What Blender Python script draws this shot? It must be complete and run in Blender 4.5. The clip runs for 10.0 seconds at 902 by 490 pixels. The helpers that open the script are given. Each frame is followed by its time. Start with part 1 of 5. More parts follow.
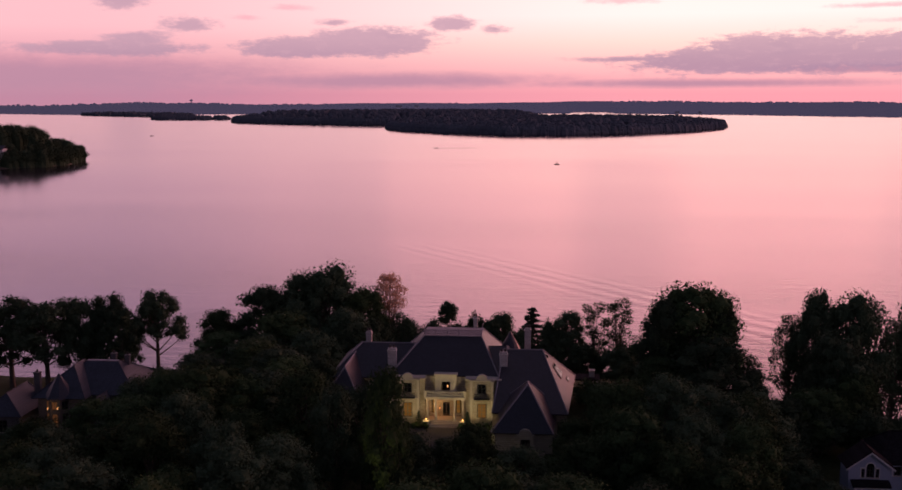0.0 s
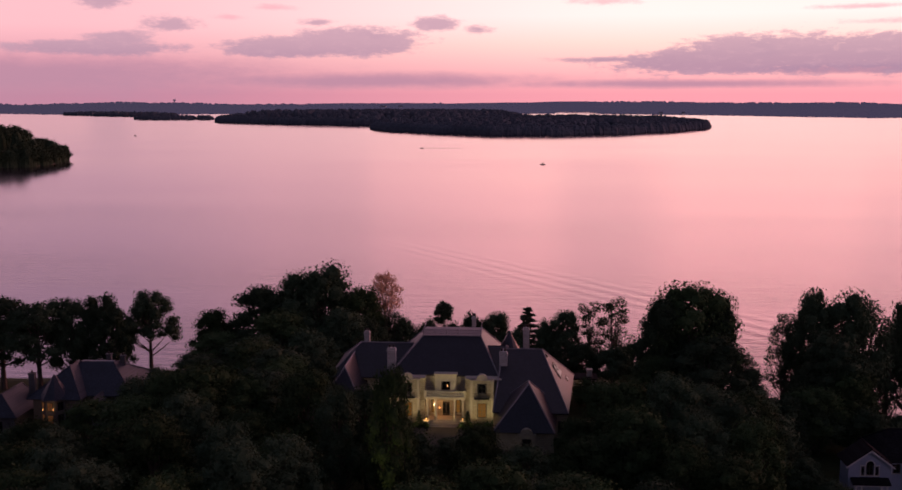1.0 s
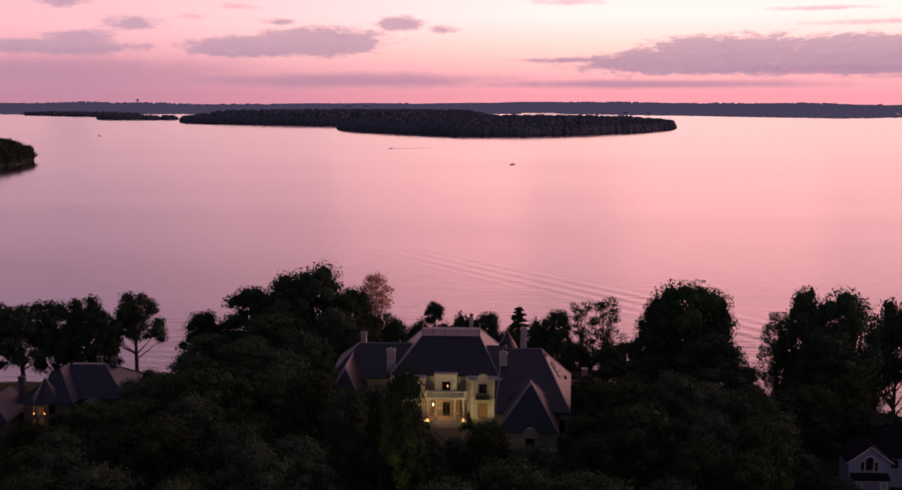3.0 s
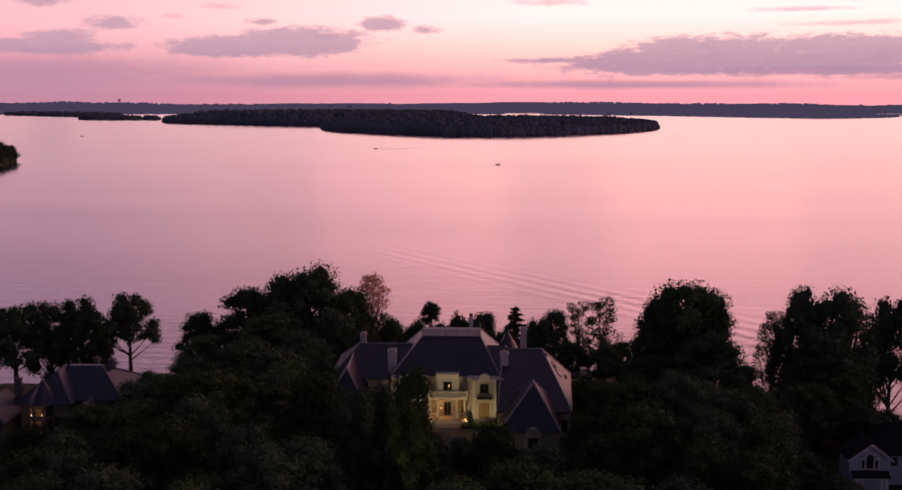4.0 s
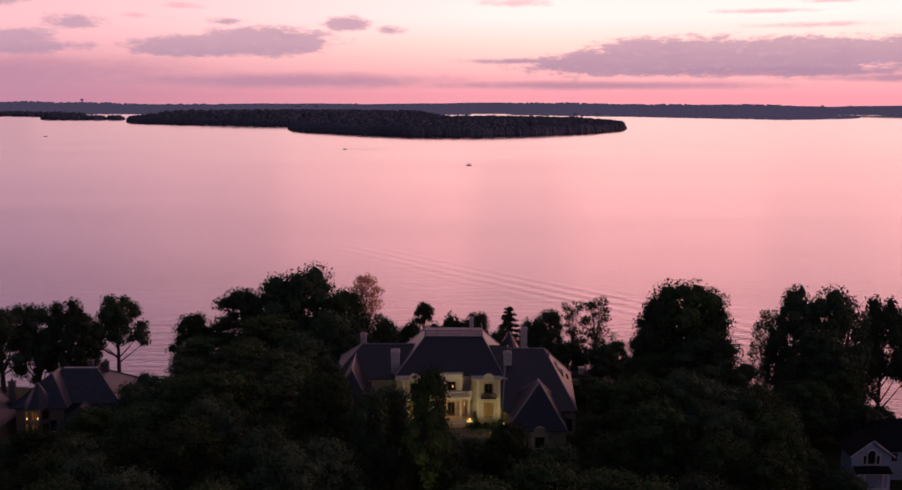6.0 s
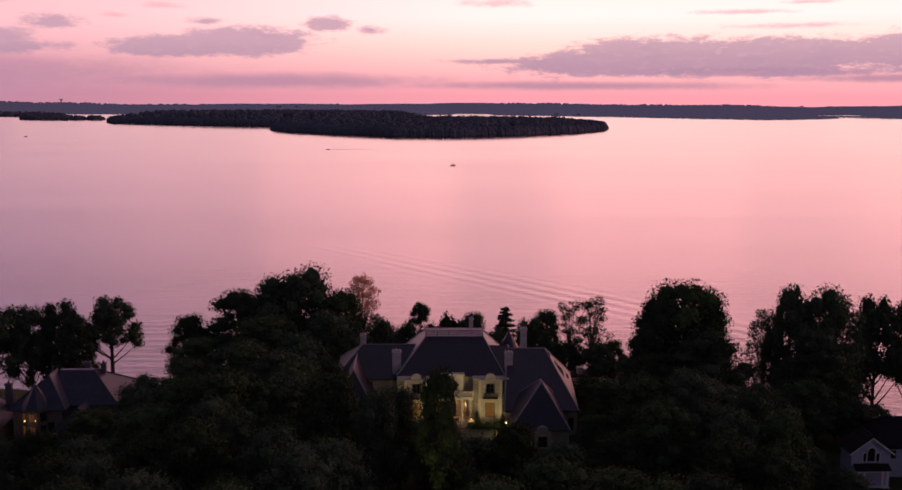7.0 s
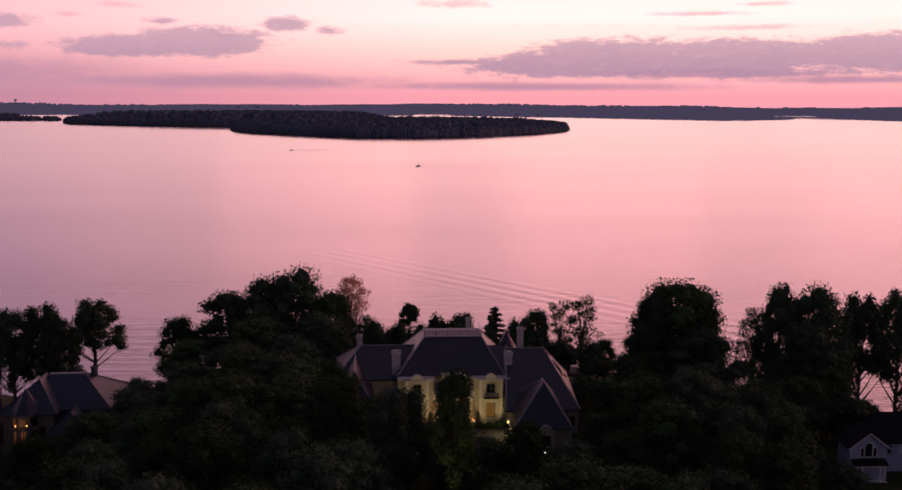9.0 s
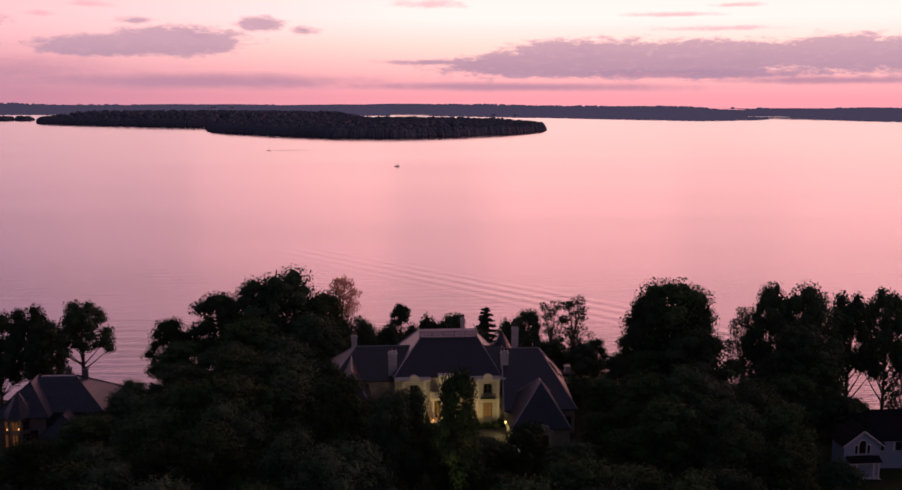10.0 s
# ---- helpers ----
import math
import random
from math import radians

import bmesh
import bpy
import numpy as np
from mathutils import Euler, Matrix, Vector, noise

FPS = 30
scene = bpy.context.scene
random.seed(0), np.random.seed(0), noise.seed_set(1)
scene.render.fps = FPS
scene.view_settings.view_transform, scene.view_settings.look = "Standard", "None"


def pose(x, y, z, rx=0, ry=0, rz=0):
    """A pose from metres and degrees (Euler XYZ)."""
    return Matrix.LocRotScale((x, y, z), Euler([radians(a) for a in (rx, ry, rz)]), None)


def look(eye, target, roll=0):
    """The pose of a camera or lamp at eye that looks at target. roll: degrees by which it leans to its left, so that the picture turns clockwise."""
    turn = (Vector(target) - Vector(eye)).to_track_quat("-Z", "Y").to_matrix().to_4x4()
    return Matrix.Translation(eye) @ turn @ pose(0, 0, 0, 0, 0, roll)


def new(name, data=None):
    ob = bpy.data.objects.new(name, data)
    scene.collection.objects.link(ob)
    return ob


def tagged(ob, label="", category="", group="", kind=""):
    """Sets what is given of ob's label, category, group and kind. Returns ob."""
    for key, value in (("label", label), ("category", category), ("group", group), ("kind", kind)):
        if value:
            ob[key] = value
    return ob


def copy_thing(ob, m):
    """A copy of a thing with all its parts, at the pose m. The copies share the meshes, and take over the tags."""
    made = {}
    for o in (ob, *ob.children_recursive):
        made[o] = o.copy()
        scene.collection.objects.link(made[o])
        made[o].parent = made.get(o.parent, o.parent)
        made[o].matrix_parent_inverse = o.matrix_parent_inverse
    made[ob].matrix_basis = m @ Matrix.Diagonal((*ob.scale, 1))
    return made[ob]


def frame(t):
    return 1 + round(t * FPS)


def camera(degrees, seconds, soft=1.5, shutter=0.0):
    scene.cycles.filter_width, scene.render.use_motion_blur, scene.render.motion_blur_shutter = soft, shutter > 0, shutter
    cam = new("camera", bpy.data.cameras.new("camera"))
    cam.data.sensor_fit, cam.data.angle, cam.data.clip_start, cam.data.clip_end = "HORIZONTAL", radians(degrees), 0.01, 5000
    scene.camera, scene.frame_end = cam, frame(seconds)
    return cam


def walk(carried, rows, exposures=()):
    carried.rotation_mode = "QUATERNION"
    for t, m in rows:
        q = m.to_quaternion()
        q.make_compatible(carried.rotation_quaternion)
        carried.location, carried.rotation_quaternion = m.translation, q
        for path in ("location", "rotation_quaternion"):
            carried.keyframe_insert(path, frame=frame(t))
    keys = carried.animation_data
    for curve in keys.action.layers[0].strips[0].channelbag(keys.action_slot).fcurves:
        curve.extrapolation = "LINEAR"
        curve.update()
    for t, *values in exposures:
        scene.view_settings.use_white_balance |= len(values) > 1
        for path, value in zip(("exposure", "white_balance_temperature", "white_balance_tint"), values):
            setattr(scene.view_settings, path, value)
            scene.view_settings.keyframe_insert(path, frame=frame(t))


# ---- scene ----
# ---- camera and its walk ----
cam = camera(47.27, 10.0, soft=1.6)
# seconds, x, y, z, turn to the left, pitch, lean
PATH_ROWS = [
    (0.0, 0.00, -0.00, 77.55, 5.005, -8.311, -0.156),
    (0.5, -1.33, -0.09, 77.50, 4.551, -8.310, -0.112),
    (1.0, -2.68, -0.24, 77.48, 4.088, -8.306, -0.073),
    (1.5, -4.08, -0.38, 77.52, 3.604, -8.308, -0.053),
    (2.0, -5.49, -0.43, 77.54, 3.106, -8.306, -0.043),
    (2.5, -6.96, -0.49, 77.51, 2.617, -8.304, -0.015),
    (4.0, -11.50, -0.98, 77.55, 1.174, -8.286, 0.053),
    (4.5, -13.08, -1.10, 77.58, 0.693, -8.286, 0.088),
    (5.0, -14.67, -1.18, 77.60, 0.211, -8.283, 0.117),
    (5.5, -16.24, -1.26, 77.58, -0.272, -8.269, 0.149),
    (7.0, -21.23, -1.79, 77.69, -1.816, -8.242, 0.210),
    (7.5, -22.93, -1.71, 77.72, -2.383, -8.234, 0.226),
    (8.0, -24.55, -1.65, 77.66, -2.907, -8.216, 0.254),
    (8.5, -26.22, -1.60, 77.64, -3.457, -8.209, 0.270),
    (9.0, -27.95, -1.59, 77.63, -4.080, -8.195, 0.279),
    (9.5, -29.70, -1.60, 77.70, -4.765, -8.186, 0.294),
    (10.0, -31.39, -1.58, 77.73, -5.430, -8.178, 0.315),
]
walk(cam, [(t, pose(x, y, z, 90 + pitch, 0, yaw) @ pose(0, 0, 0, 0, 0, roll)) for t, x, y, z, yaw, pitch, roll in PATH_ROWS])

# ---- world: the sky just after sunset, and its last glow from the right ----
world = bpy.data.worlds.new("dusk_sky")
scene.world = world
world.use_nodes = True
wt = world.node_tree
wt.nodes.clear()


def wmath(op, a, b=None, c=None, clamp=False):
    n = wt.nodes.new("ShaderNodeMath")
    n.operation, n.use_clamp = op, clamp
    for k, v in enumerate((a, b, c)):
        if v is None:
            continue
        if isinstance(v, (int, float)):
            n.inputs[k].default_value = v
        else:
            wt.links.new(v, n.inputs[k])
    return n.outputs[0]


def wramp(fac, stops):
    n = wt.nodes.new("ShaderNodeValToRGB")
    e = n.color_ramp.elements
    while len(e) < len(stops):
        e.new(0.5)
    for el, (p, col) in zip(e, stops):
        el.position, el.color = p, (*col, 1)
    wt.links.new(fac, n.inputs[0])
    return n.outputs[0]


def wmix(fac, a, b):
    n = wt.nodes.new("ShaderNodeMix")
    n.data_type = "RGBA"
    for sock, v in ((n.inputs[0], fac), (n.inputs[6], a), (n.inputs[7], b)):
        if isinstance(v, tuple):
            sock.default_value = (*v, 1)
        elif isinstance(v, (int, float)):
            sock.default_value = v
        else:
            wt.links.new(v, sock)
    return n.outputs[2]


def smooth(v, lo, hi, a=0.0, b=1.0):
    n = wt.nodes.new("ShaderNodeMapRange")
    n.interpolation_type = "SMOOTHSTEP"
    wt.links.new(v, n.inputs[0])
    for k, val in enumerate((lo, hi, a, b)):
        n.inputs[k + 1].default_value = val
    return n.outputs[0]


coord = wt.nodes.new("ShaderNodeTexCoord").outputs["Generated"]
sep = wt.nodes.new("ShaderNodeSeparateXYZ")
wt.links.new(coord, sep.inputs[0])
# height above the horizon and bearing from +y to the right, in degrees
elev = wmath("MULTIPLY", wmath("ARCSINE", sep.outputs[2]), 57.2958)
bear = wmath("MULTIPLY", wmath("ARCTAN2", sep.outputs[0], sep.outputs[1]), 57.2958)

flat = wt.nodes.new("ShaderNodeCombineXYZ")
wt.links.new(bear, flat.inputs[0])
wt.links.new(wmath("MULTIPLY", elev, 3.0), flat.inputs[1])


def wnoise(scale, detail, rough=0.55):
    n = wt.nodes.new("ShaderNodeTexNoise")
    n.inputs["Scale"].default_value, n.inputs["Detail"].default_value, n.inputs["Roughness"].default_value = scale, detail, rough
    wt.links.new(flat.outputs[0], n.inputs["Vector"])
    return wmath("SUBTRACT", n.outputs[0], 0.5)


fine, broad = wnoise(0.95, 10.0, 0.70), wnoise(0.22, 4.0)

# the clear sky: rose low down, pale peach above it towards the glow, dusky blue overhead and behind
up = wmath("DIVIDE", elev, 60.0, clamp=True)
west = wramp(up, [(0.0, (0.92, 0.37, 0.42)), (0.018, (1.00, 0.50, 0.50)), (0.045, (1.18, 0.76, 0.65)), (0.07, (1.34, 0.95, 0.87)), (0.088, (1.48, 0.94, 0.86)), (0.115, (1.74, 0.92, 0.84)),
                  (0.19, (2.02, 0.98, 1.00)), (0.29, (1.84, 0.84, 0.93)), (0.38, (0.55, 0.28, 0.36)), (0.50, (0.15, 0.10, 0.15)), (0.75, (0.052, 0.056, 0.095)), (1.0, (0.046, 0.05, 0.085))])
south = wramp(up, [(0.0, (0.52, 0.25, 0.34)), (0.03, (0.74, 0.37, 0.43)), (0.06, (0.95, 0.54, 0.57)), (0.085, (0.92, 0.55, 0.58)),
                   (0.13, (0.88, 0.52, 0.63)), (0.19, (0.76, 0.46, 0.62)), (0.29, (0.64, 0.40, 0.58)), (0.38, (0.28, 0.19, 0.29)), (0.50, (0.10, 0.085, 0.15)), (0.75, (0.052, 0.056, 0.095)), (1.0, (0.046, 0.05, 0.085))])
east = wramp(up, [(0.0, (0.12, 0.105, 0.15)), (0.2, (0.095, 0.09, 0.14)), (0.6, (0.052, 0.056, 0.095)), (1.0, (0.046, 0.05, 0.085))])
turn_glow = wmath("ABSOLUTE", wmath("SUBTRACT", bear, 36.0))
sky = wmix(smooth(turn_glow, 28.0, 62.0), west, south)
sky = wmix(smooth(turn_glow, 76.0, 130.0), sky, east)


def cloud(b0, e0, rb, top, low, soft=0.42, rough=1.4):
    """A bank of cloud: its bearing and height, half its width, how far it reaches up and down."""
    db = wmath("DIVIDE", wmath("SUBTRACT", bear, b0), rb)
    de = wmath("SUBTRACT", elev, e0)
    de = wmath("MAXIMUM", wmath("DIVIDE", de, top), wmath("DIVIDE", de, -low))
    r = wmath("SQRT", wmath("ADD", wmath("MULTIPLY", db, db), wmath("MULTIPLY", de, de)))
    v = wmath("ADD", wmath("SUBTRACT", 1.0, r), wmath("ADD", wmath("MULTIPLY", fine, rough), wmath("MULTIPLY", broad, 0.7)))
    return smooth(v, 0.0, soft)


def join(*clouds):
    out = clouds[0]
    for c in clouds[1:]:
        out = wmath("MAXIMUM", out, c)
    return out


haze = join(cloud(-27.0, 1.15, 20.0, 1.4, 2.2, 0.9, 0.5), cloud(-9.0, 0.75, 16.0, 0.65, 0.6, 0.9, 0.5), cloud(8.0, 0.55, 16.0, 0.4, 0.35, 0.9, 0.5),
            cloud(26.0, 0.95, 10.0, 0.35, 0.3, 0.9, 0.7), cloud(18.0, 1.25, 9.0, 0.42, 0.3, 0.7, 0.7))
bank = join(cloud(-13.0, 2.50, 4.6, 0.75, 0.62), cloud(-9.2, 2.85, 4.4, 0.98, 0.95), cloud(-22.8, 2.42, 6.2, 0.48, 0.46, 0.5), cloud(-21.6, 2.95, 2.4, 0.5, 0.6, 0.6),
            cloud(-19.0, 3.65, 2.0, 0.55, 0.4, 0.7, 2.0), cloud(-22.4, 4.95, 1.7, 0.6, 0.75, 0.6, 1.6), cloud(-4.9, 3.75, 1.6, 0.6, 0.45, 0.6, 1.6),
            cloud(-2.6, 3.5, 1.1, 0.35, 0.35, 0.9, 2.2), cloud(-11.4, 3.85, 1.3, 0.28, 0.22, 0.9, 1.8),
            cloud(9.5, 1.75, 6.0, 0.75, 0.95, 0.4), cloud(13.0, 2.15, 6.0, 1.25, 1.3, 0.4), cloud(19.5, 2.2, 7.0, 1.15, 1.3, 0.4), cloud(27.0, 2.3, 7.0, 1.15, 1.2, 0.4), cloud(36.0, 2.4, 9.0, 1.0, 0.9, 0.4),
            cloud(4.4, 1.85, 3.8, 0.24, 0.2, 0.8, 1.6))
wisp = join(cloud(4.0, 4.95, 2.6, 0.4, 0.3, 1.0, 1.8), cloud(17.2, 4.40, 3.4, 0.2, 0.17, 0.9, 1.6), cloud(20.6, 4.85, 1.9, 0.17, 0.14, 0.9, 1.6),
            cloud(19.5, 3.65, 4.4, 0.24, 0.2, 0.9, 1.8), cloud(-16.0, 4.1, 1.3, 0.22, 0.18, 1.0, 2.0), cloud(-13.5, 4.6, 1.6, 0.3, 0.2, 1.0, 2.0))
# high thin veils above the banks, which the lake mirrors as soft upright columns
high = smooth(elev, 5.5, 8.0)
for b0, b1, b2, b3, deep in ((0.5, 3.5, 5.5, 9.5, 0.30), (-15.0, -11.5, -9.5, -8.0, 0.25), (17.0, 19.0, 22.0, 26.0, 0.18)):
    veil = wmath("MULTIPLY", wmath("MULTIPLY", smooth(bear, b0, b1), smooth(bear, b2, b3, 1.0, 0.0)), high)
    sky = wmix(wmath("MULTIPLY", veil, deep), sky, (0.85, 0.52, 0.62))
sky = wmix(wmath("MULTIPLY", haze, 0.9), sky, (0.48, 0.27, 0.36))
sky = wmix(wmath("MULTIPLY", wisp, 0.7), sky, (0.86, 0.45, 0.50))
body = wmix(smooth(elev, 1.4, 3.3), (0.41, 0.27, 0.37), (0.53, 0.35, 0.43))
body = wmix(wmath("MULTIPLY", smooth(fine, -0.02, 0.25), 0.22), body, (0.85, 0.54, 0.57))
body = wmix(wmath("MULTIPLY", smooth(broad, -0.02, -0.22), 0.35), body, (0.36, 0.25, 0.36))
sky = wmix(wmath("MULTIPLY", bank, 0.88), sky, body)
sky = wmix(smooth(elev, -1.5, -0.4, 1.0, 0.0), sky, (0.10, 0.07, 0.09))
cast = wt.nodes.new("ShaderNodeMix")
cast.data_type, cast.blend_type = "RGBA", "MULTIPLY"
cast.inputs[0].default_value, cast.inputs[7].default_value = 1.0, (1.10, 1.01, 1.05, 1)
wt.links.new(sky, cast.inputs[6])
sky = cast.outputs[2]
back = wt.nodes.new("ShaderNodeBackground")
back.inputs["Strength"].default_value = 1.0
wt.links.new(sky, back.inputs["Color"])
wt.links.new(back.outputs[0], wt.nodes.new("ShaderNodeOutputWorld").inputs["Surface"])

glow = new("evening_glow", bpy.data.lights.new("evening_glow", "SUN"))
glow.data.energy, glow.data.angle, glow.data.color = 0.65, radians(32), (1.0, 0.26, 0.20)
glow.matrix_world = look((0, 0, 0), (-math.cos(radians(8)) * math.sin(radians(50)), -math.cos(radians(8)) * math.cos(radians(50)), -math.sin(radians(8))))
# ---- materials ----
def material(name, base, rough=0.7, metal=0.0, vary=0.25, scale=1.0, bump=0.0, fine_scale=8.0, emit=None, strength=0.0, island=0.0, spec=0.5, each=0.0):
    """A surface with broad stains and fine grain; base is its mean colour."""
    m = bpy.data.materials.new(name)
    m.use_nodes = True
    nt = m.node_tree
    b = nt.nodes["Principled BSDF"]
    b.inputs["Roughness"].default_value, b.inputs["Metallic"].default_value = rough, metal
    b.inputs["Specular IOR Level"].default_value = spec
    tc = nt.nodes.new("ShaderNodeTexCoord")
    n1, n2 = nt.nodes.new("ShaderNodeTexNoise"), nt.nodes.new("ShaderNodeTexNoise")
    n1.inputs["Scale"].default_value, n2.inputs["Scale"].default_value = scale, scale * fine_scale
    n1.inputs["Detail"].default_value = n2.inputs["Detail"].default_value = 5
    for n in (n1, n2):
        nt.links.new(tc.outputs["Object"], n.inputs["Vector"])
    add = nt.nodes.new("ShaderNodeMath")
    add.operation = "ADD"
    nt.links.new(n1.outputs[0], add.inputs[0])
    nt.links.new(n2.outputs[0], add.inputs[1])
    val = add.outputs[0]
    if island:
        geo = nt.nodes.new("ShaderNodeNewGeometry")
        mad = nt.nodes.new("ShaderNodeMath")
        mad.operation = "MULTIPLY_ADD"
        mad.inputs[1].default_value = island
        nt.links.new(geo.outputs["Random Per Island"], mad.inputs[0])
        nt.links.new(val, mad.inputs[2])
        val = mad.outputs[0]
    mr = nt.nodes.new("ShaderNodeMapRange")
    mr.inputs[1].default_value, mr.inputs[2].default_value = 0.6, 1.4 + island
    nt.links.new(val, mr.inputs[0])
    mix = nt.nodes.new("ShaderNodeMix")
    mix.data_type = "RGBA"
    mix.inputs[6].default_value = (*[c * (1 - vary) for c in base], 1)
    mix.inputs[7].default_value = (*[min(1, c * (1 + vary)) for c in base], 1)
    nt.links.new(mr.outputs[0], mix.inputs[0])
    nt.links.new(mix.outputs[2], b.inputs["Base Color"])
    if each:
        # every tree has a shade of its own
        info, rng_shade = nt.nodes.new("ShaderNodeObjectInfo"), nt.nodes.new("ShaderNodeMapRange")
        rng_shade.inputs[3].default_value, rng_shade.inputs[4].default_value = 1 - each, 1 + each
        nt.links.new(info.outputs["Random"], rng_shade.inputs[0])
        hsv = nt.nodes.new("ShaderNodeHueSaturation")
        nt.links.new(rng_shade.outputs[0], hsv.inputs["Value"])
        nt.links.new(mix.outputs[2], hsv.inputs["Color"])
        nt.links.new(hsv.outputs[0], b.inputs["Base Color"])
    if bump:
        bn = nt.nodes.new("ShaderNodeBump")
        bn.inputs["Strength"].default_value = bump
        bn.inputs["Distance"].default_value = 0.05
        nt.links.new(n2.outputs[0], bn.inputs["Height"])
        nt.links.new(bn.outputs[0], b.inputs["Normal"])
    if emit:
        b.inputs["Emission Color"].default_value = (*emit, 1)
        b.inputs["Emission Strength"].default_value = strength
    return m


def slate_material(name, base, rough=0.38, spec=0.5, ior=1.62):
    """Courses of slates: rows a hand's width high, each slate a shade of its own."""
    m = material(name, base, rough, vary=0.3, scale=0.35, bump=0.05, fine_scale=14, spec=spec)
    nt = m.node_tree
    b = nt.nodes["Principled BSDF"]
    tc = nt.nodes.new("ShaderNodeTexCoord")
    mp = nt.nodes.new("ShaderNodeMapping")
    mp.inputs["Rotation"].default_value = (radians(90), 0, 0)
    nt.links.new(tc.outputs["Object"], mp.inputs[0])
    b.inputs["IOR"].default_value = ior
    br = nt.nodes.new("ShaderNodeTexBrick")
    br.inputs["Scale"].default_value = 1.0
    br.inputs["Brick Width"].default_value, br.inputs["Row Height"].default_value, br.inputs["Mortar Size"].default_value = 0.32, 0.16, 0.012
    br.inputs["Color1"].default_value, br.inputs["Color2"].default_value = (0.72, 0.72, 0.72, 1), (1.15, 1.15, 1.15, 1)
    br.inputs["Mortar"].default_value = (0.5, 0.5, 0.5, 1)
    nt.links.new(mp.outputs[0], br.inputs["Vector"])
    mul = nt.nodes.new("ShaderNodeMix")
    mul.data_type, mul.blend_type = "RGBA", "MULTIPLY"
    mul.inputs[0].default_value = 1.0
    old = b.inputs["Base Color"].links[0].from_socket
    nt.links.new(old, mul.inputs[6])
    nt.links.new(br.outputs[0], mul.inputs[7])
    nt.links.new(mul.outputs[2], b.inputs["Base Color"])
    return m


def ashlar_material(name, base):
    """Limestone blocks with thin joints."""
    m = material(name, base, 0.8, vary=0.18, scale=0.6, bump=0.25, fine_scale=12)
    nt = m.node_tree
    b = nt.nodes["Principled BSDF"]
    tc = nt.nodes.new("ShaderNodeTexCoord")
    mp = nt.nodes.new("ShaderNodeMapping")
    mp.inputs["Rotation"].default_value = (radians(90), 0, 0)
    nt.links.new(tc.outputs["Object"], mp.inputs[0])
    br = nt.nodes.new("ShaderNodeTexBrick")
    br.inputs["Scale"].default_value = 1.0
    br.inputs["Brick Width"].default_value, br.inputs["Row Height"].default_value, br.inputs["Mortar Size"].default_value = 0.7, 0.32, 0.02
    br.inputs["Color1"].default_value, br.inputs["Color2"].default_value = (0.88, 0.86, 0.84, 1), (1.06, 1.06, 1.06, 1)
    br.inputs["Mortar"].default_value = (0.62, 0.6, 0.57, 1)
    nt.links.new(mp.outputs[0], br.inputs["Vector"])
    mul = nt.nodes.new("ShaderNodeMix")
    mul.data_type, mul.blend_type = "RGBA", "MULTIPLY"
    mul.inputs[0].default_value = 1.0
    old = b.inputs["Base Color"].links[0].from_socket
    nt.links.new(old, mul.inputs[6])
    nt.links.new(br.outputs[0], mul.inputs[7])
    nt.links.new(mul.outputs[2], b.inputs["Base Color"])
    return m


STONE = ashlar_material("limestone_blocks", (0.46, 0.41, 0.31))
TRIM = material("carved_limestone", (0.55, 0.50, 0.41), 0.75, vary=0.12, scale=1.5, bump=0.15)
SLATE = slate_material("dark_slate", (0.024, 0.022, 0.034))
LEAD = material("weathered_lead", (0.30, 0.28, 0.30), 0.75, 0.0, vary=0.25, scale=0.8)
CHIM = ashlar_material("chimney_stone", (0.60, 0.57, 0.54))
POT = material("clay_pot", (0.07, 0.05, 0.045), 0.8, scale=3)
FRAME = material("dark_bronze_frame", (0.045, 0.038, 0.03), 0.5, 0.2, scale=4)
OAK = material("dark_oak_door", (0.05, 0.028, 0.016), 0.45, scale=3)
GLASS = material("dark_window_glass", (0.012, 0.013, 0.016), 0.06, vary=0.1, scale=1.0)
AMBER = material("lamplit_pane", (0.03, 0.015, 0.006), 0.05, emit=(1.0, 0.44, 0.09), strength=0.14, vary=0.3, scale=1.5)
DIMPANE = material("dimly_lit_pane", (0.02, 0.012, 0.008), 0.05, emit=(1.0, 0.36, 0.14), strength=0.07, vary=0.3, scale=1.5)
BULB = material("lamp_bulb", (0.9, 0.6, 0.3), 0.4, emit=(1.0, 0.42, 0.14), strength=1.6)
BULBW = material("garden_lamp_bulb", (0.9, 0.8, 0.6), 0.4, emit=(1.0, 0.82, 0.5), strength=6.0)
IRON = material("black_iron", (0.02, 0.02, 0.02), 0.5, 0.5, scale=5)
PAVE = material("gravel_paving", (0.11, 0.10, 0.08), 0.85, scale=0.5, bump=0.2)
BARK = material("grey_bark", (0.09, 0.075, 0.06), 0.9, scale=1.2, bump=0.5)
BIRCHBARK = material("pale_bark", (0.16, 0.13, 0.11), 0.85, scale=1.2, bump=0.4)
LEAF = material("green_foliage", (0.056, 0.088, 0.037), 0.9, vary=0.3, scale=0.25, island=0.3, spec=0.06, each=0.35)
LEAF2 = material("deep_green_foliage", (0.062, 0.094, 0.052), 0.9, vary=0.3, scale=0.25, island=0.3, spec=0.06, each=0.3)
NEEDLE = material("conifer_needles", (0.045, 0.065, 0.036), 0.65, vary=0.4, scale=0.3, island=0.8, spec=0.2)
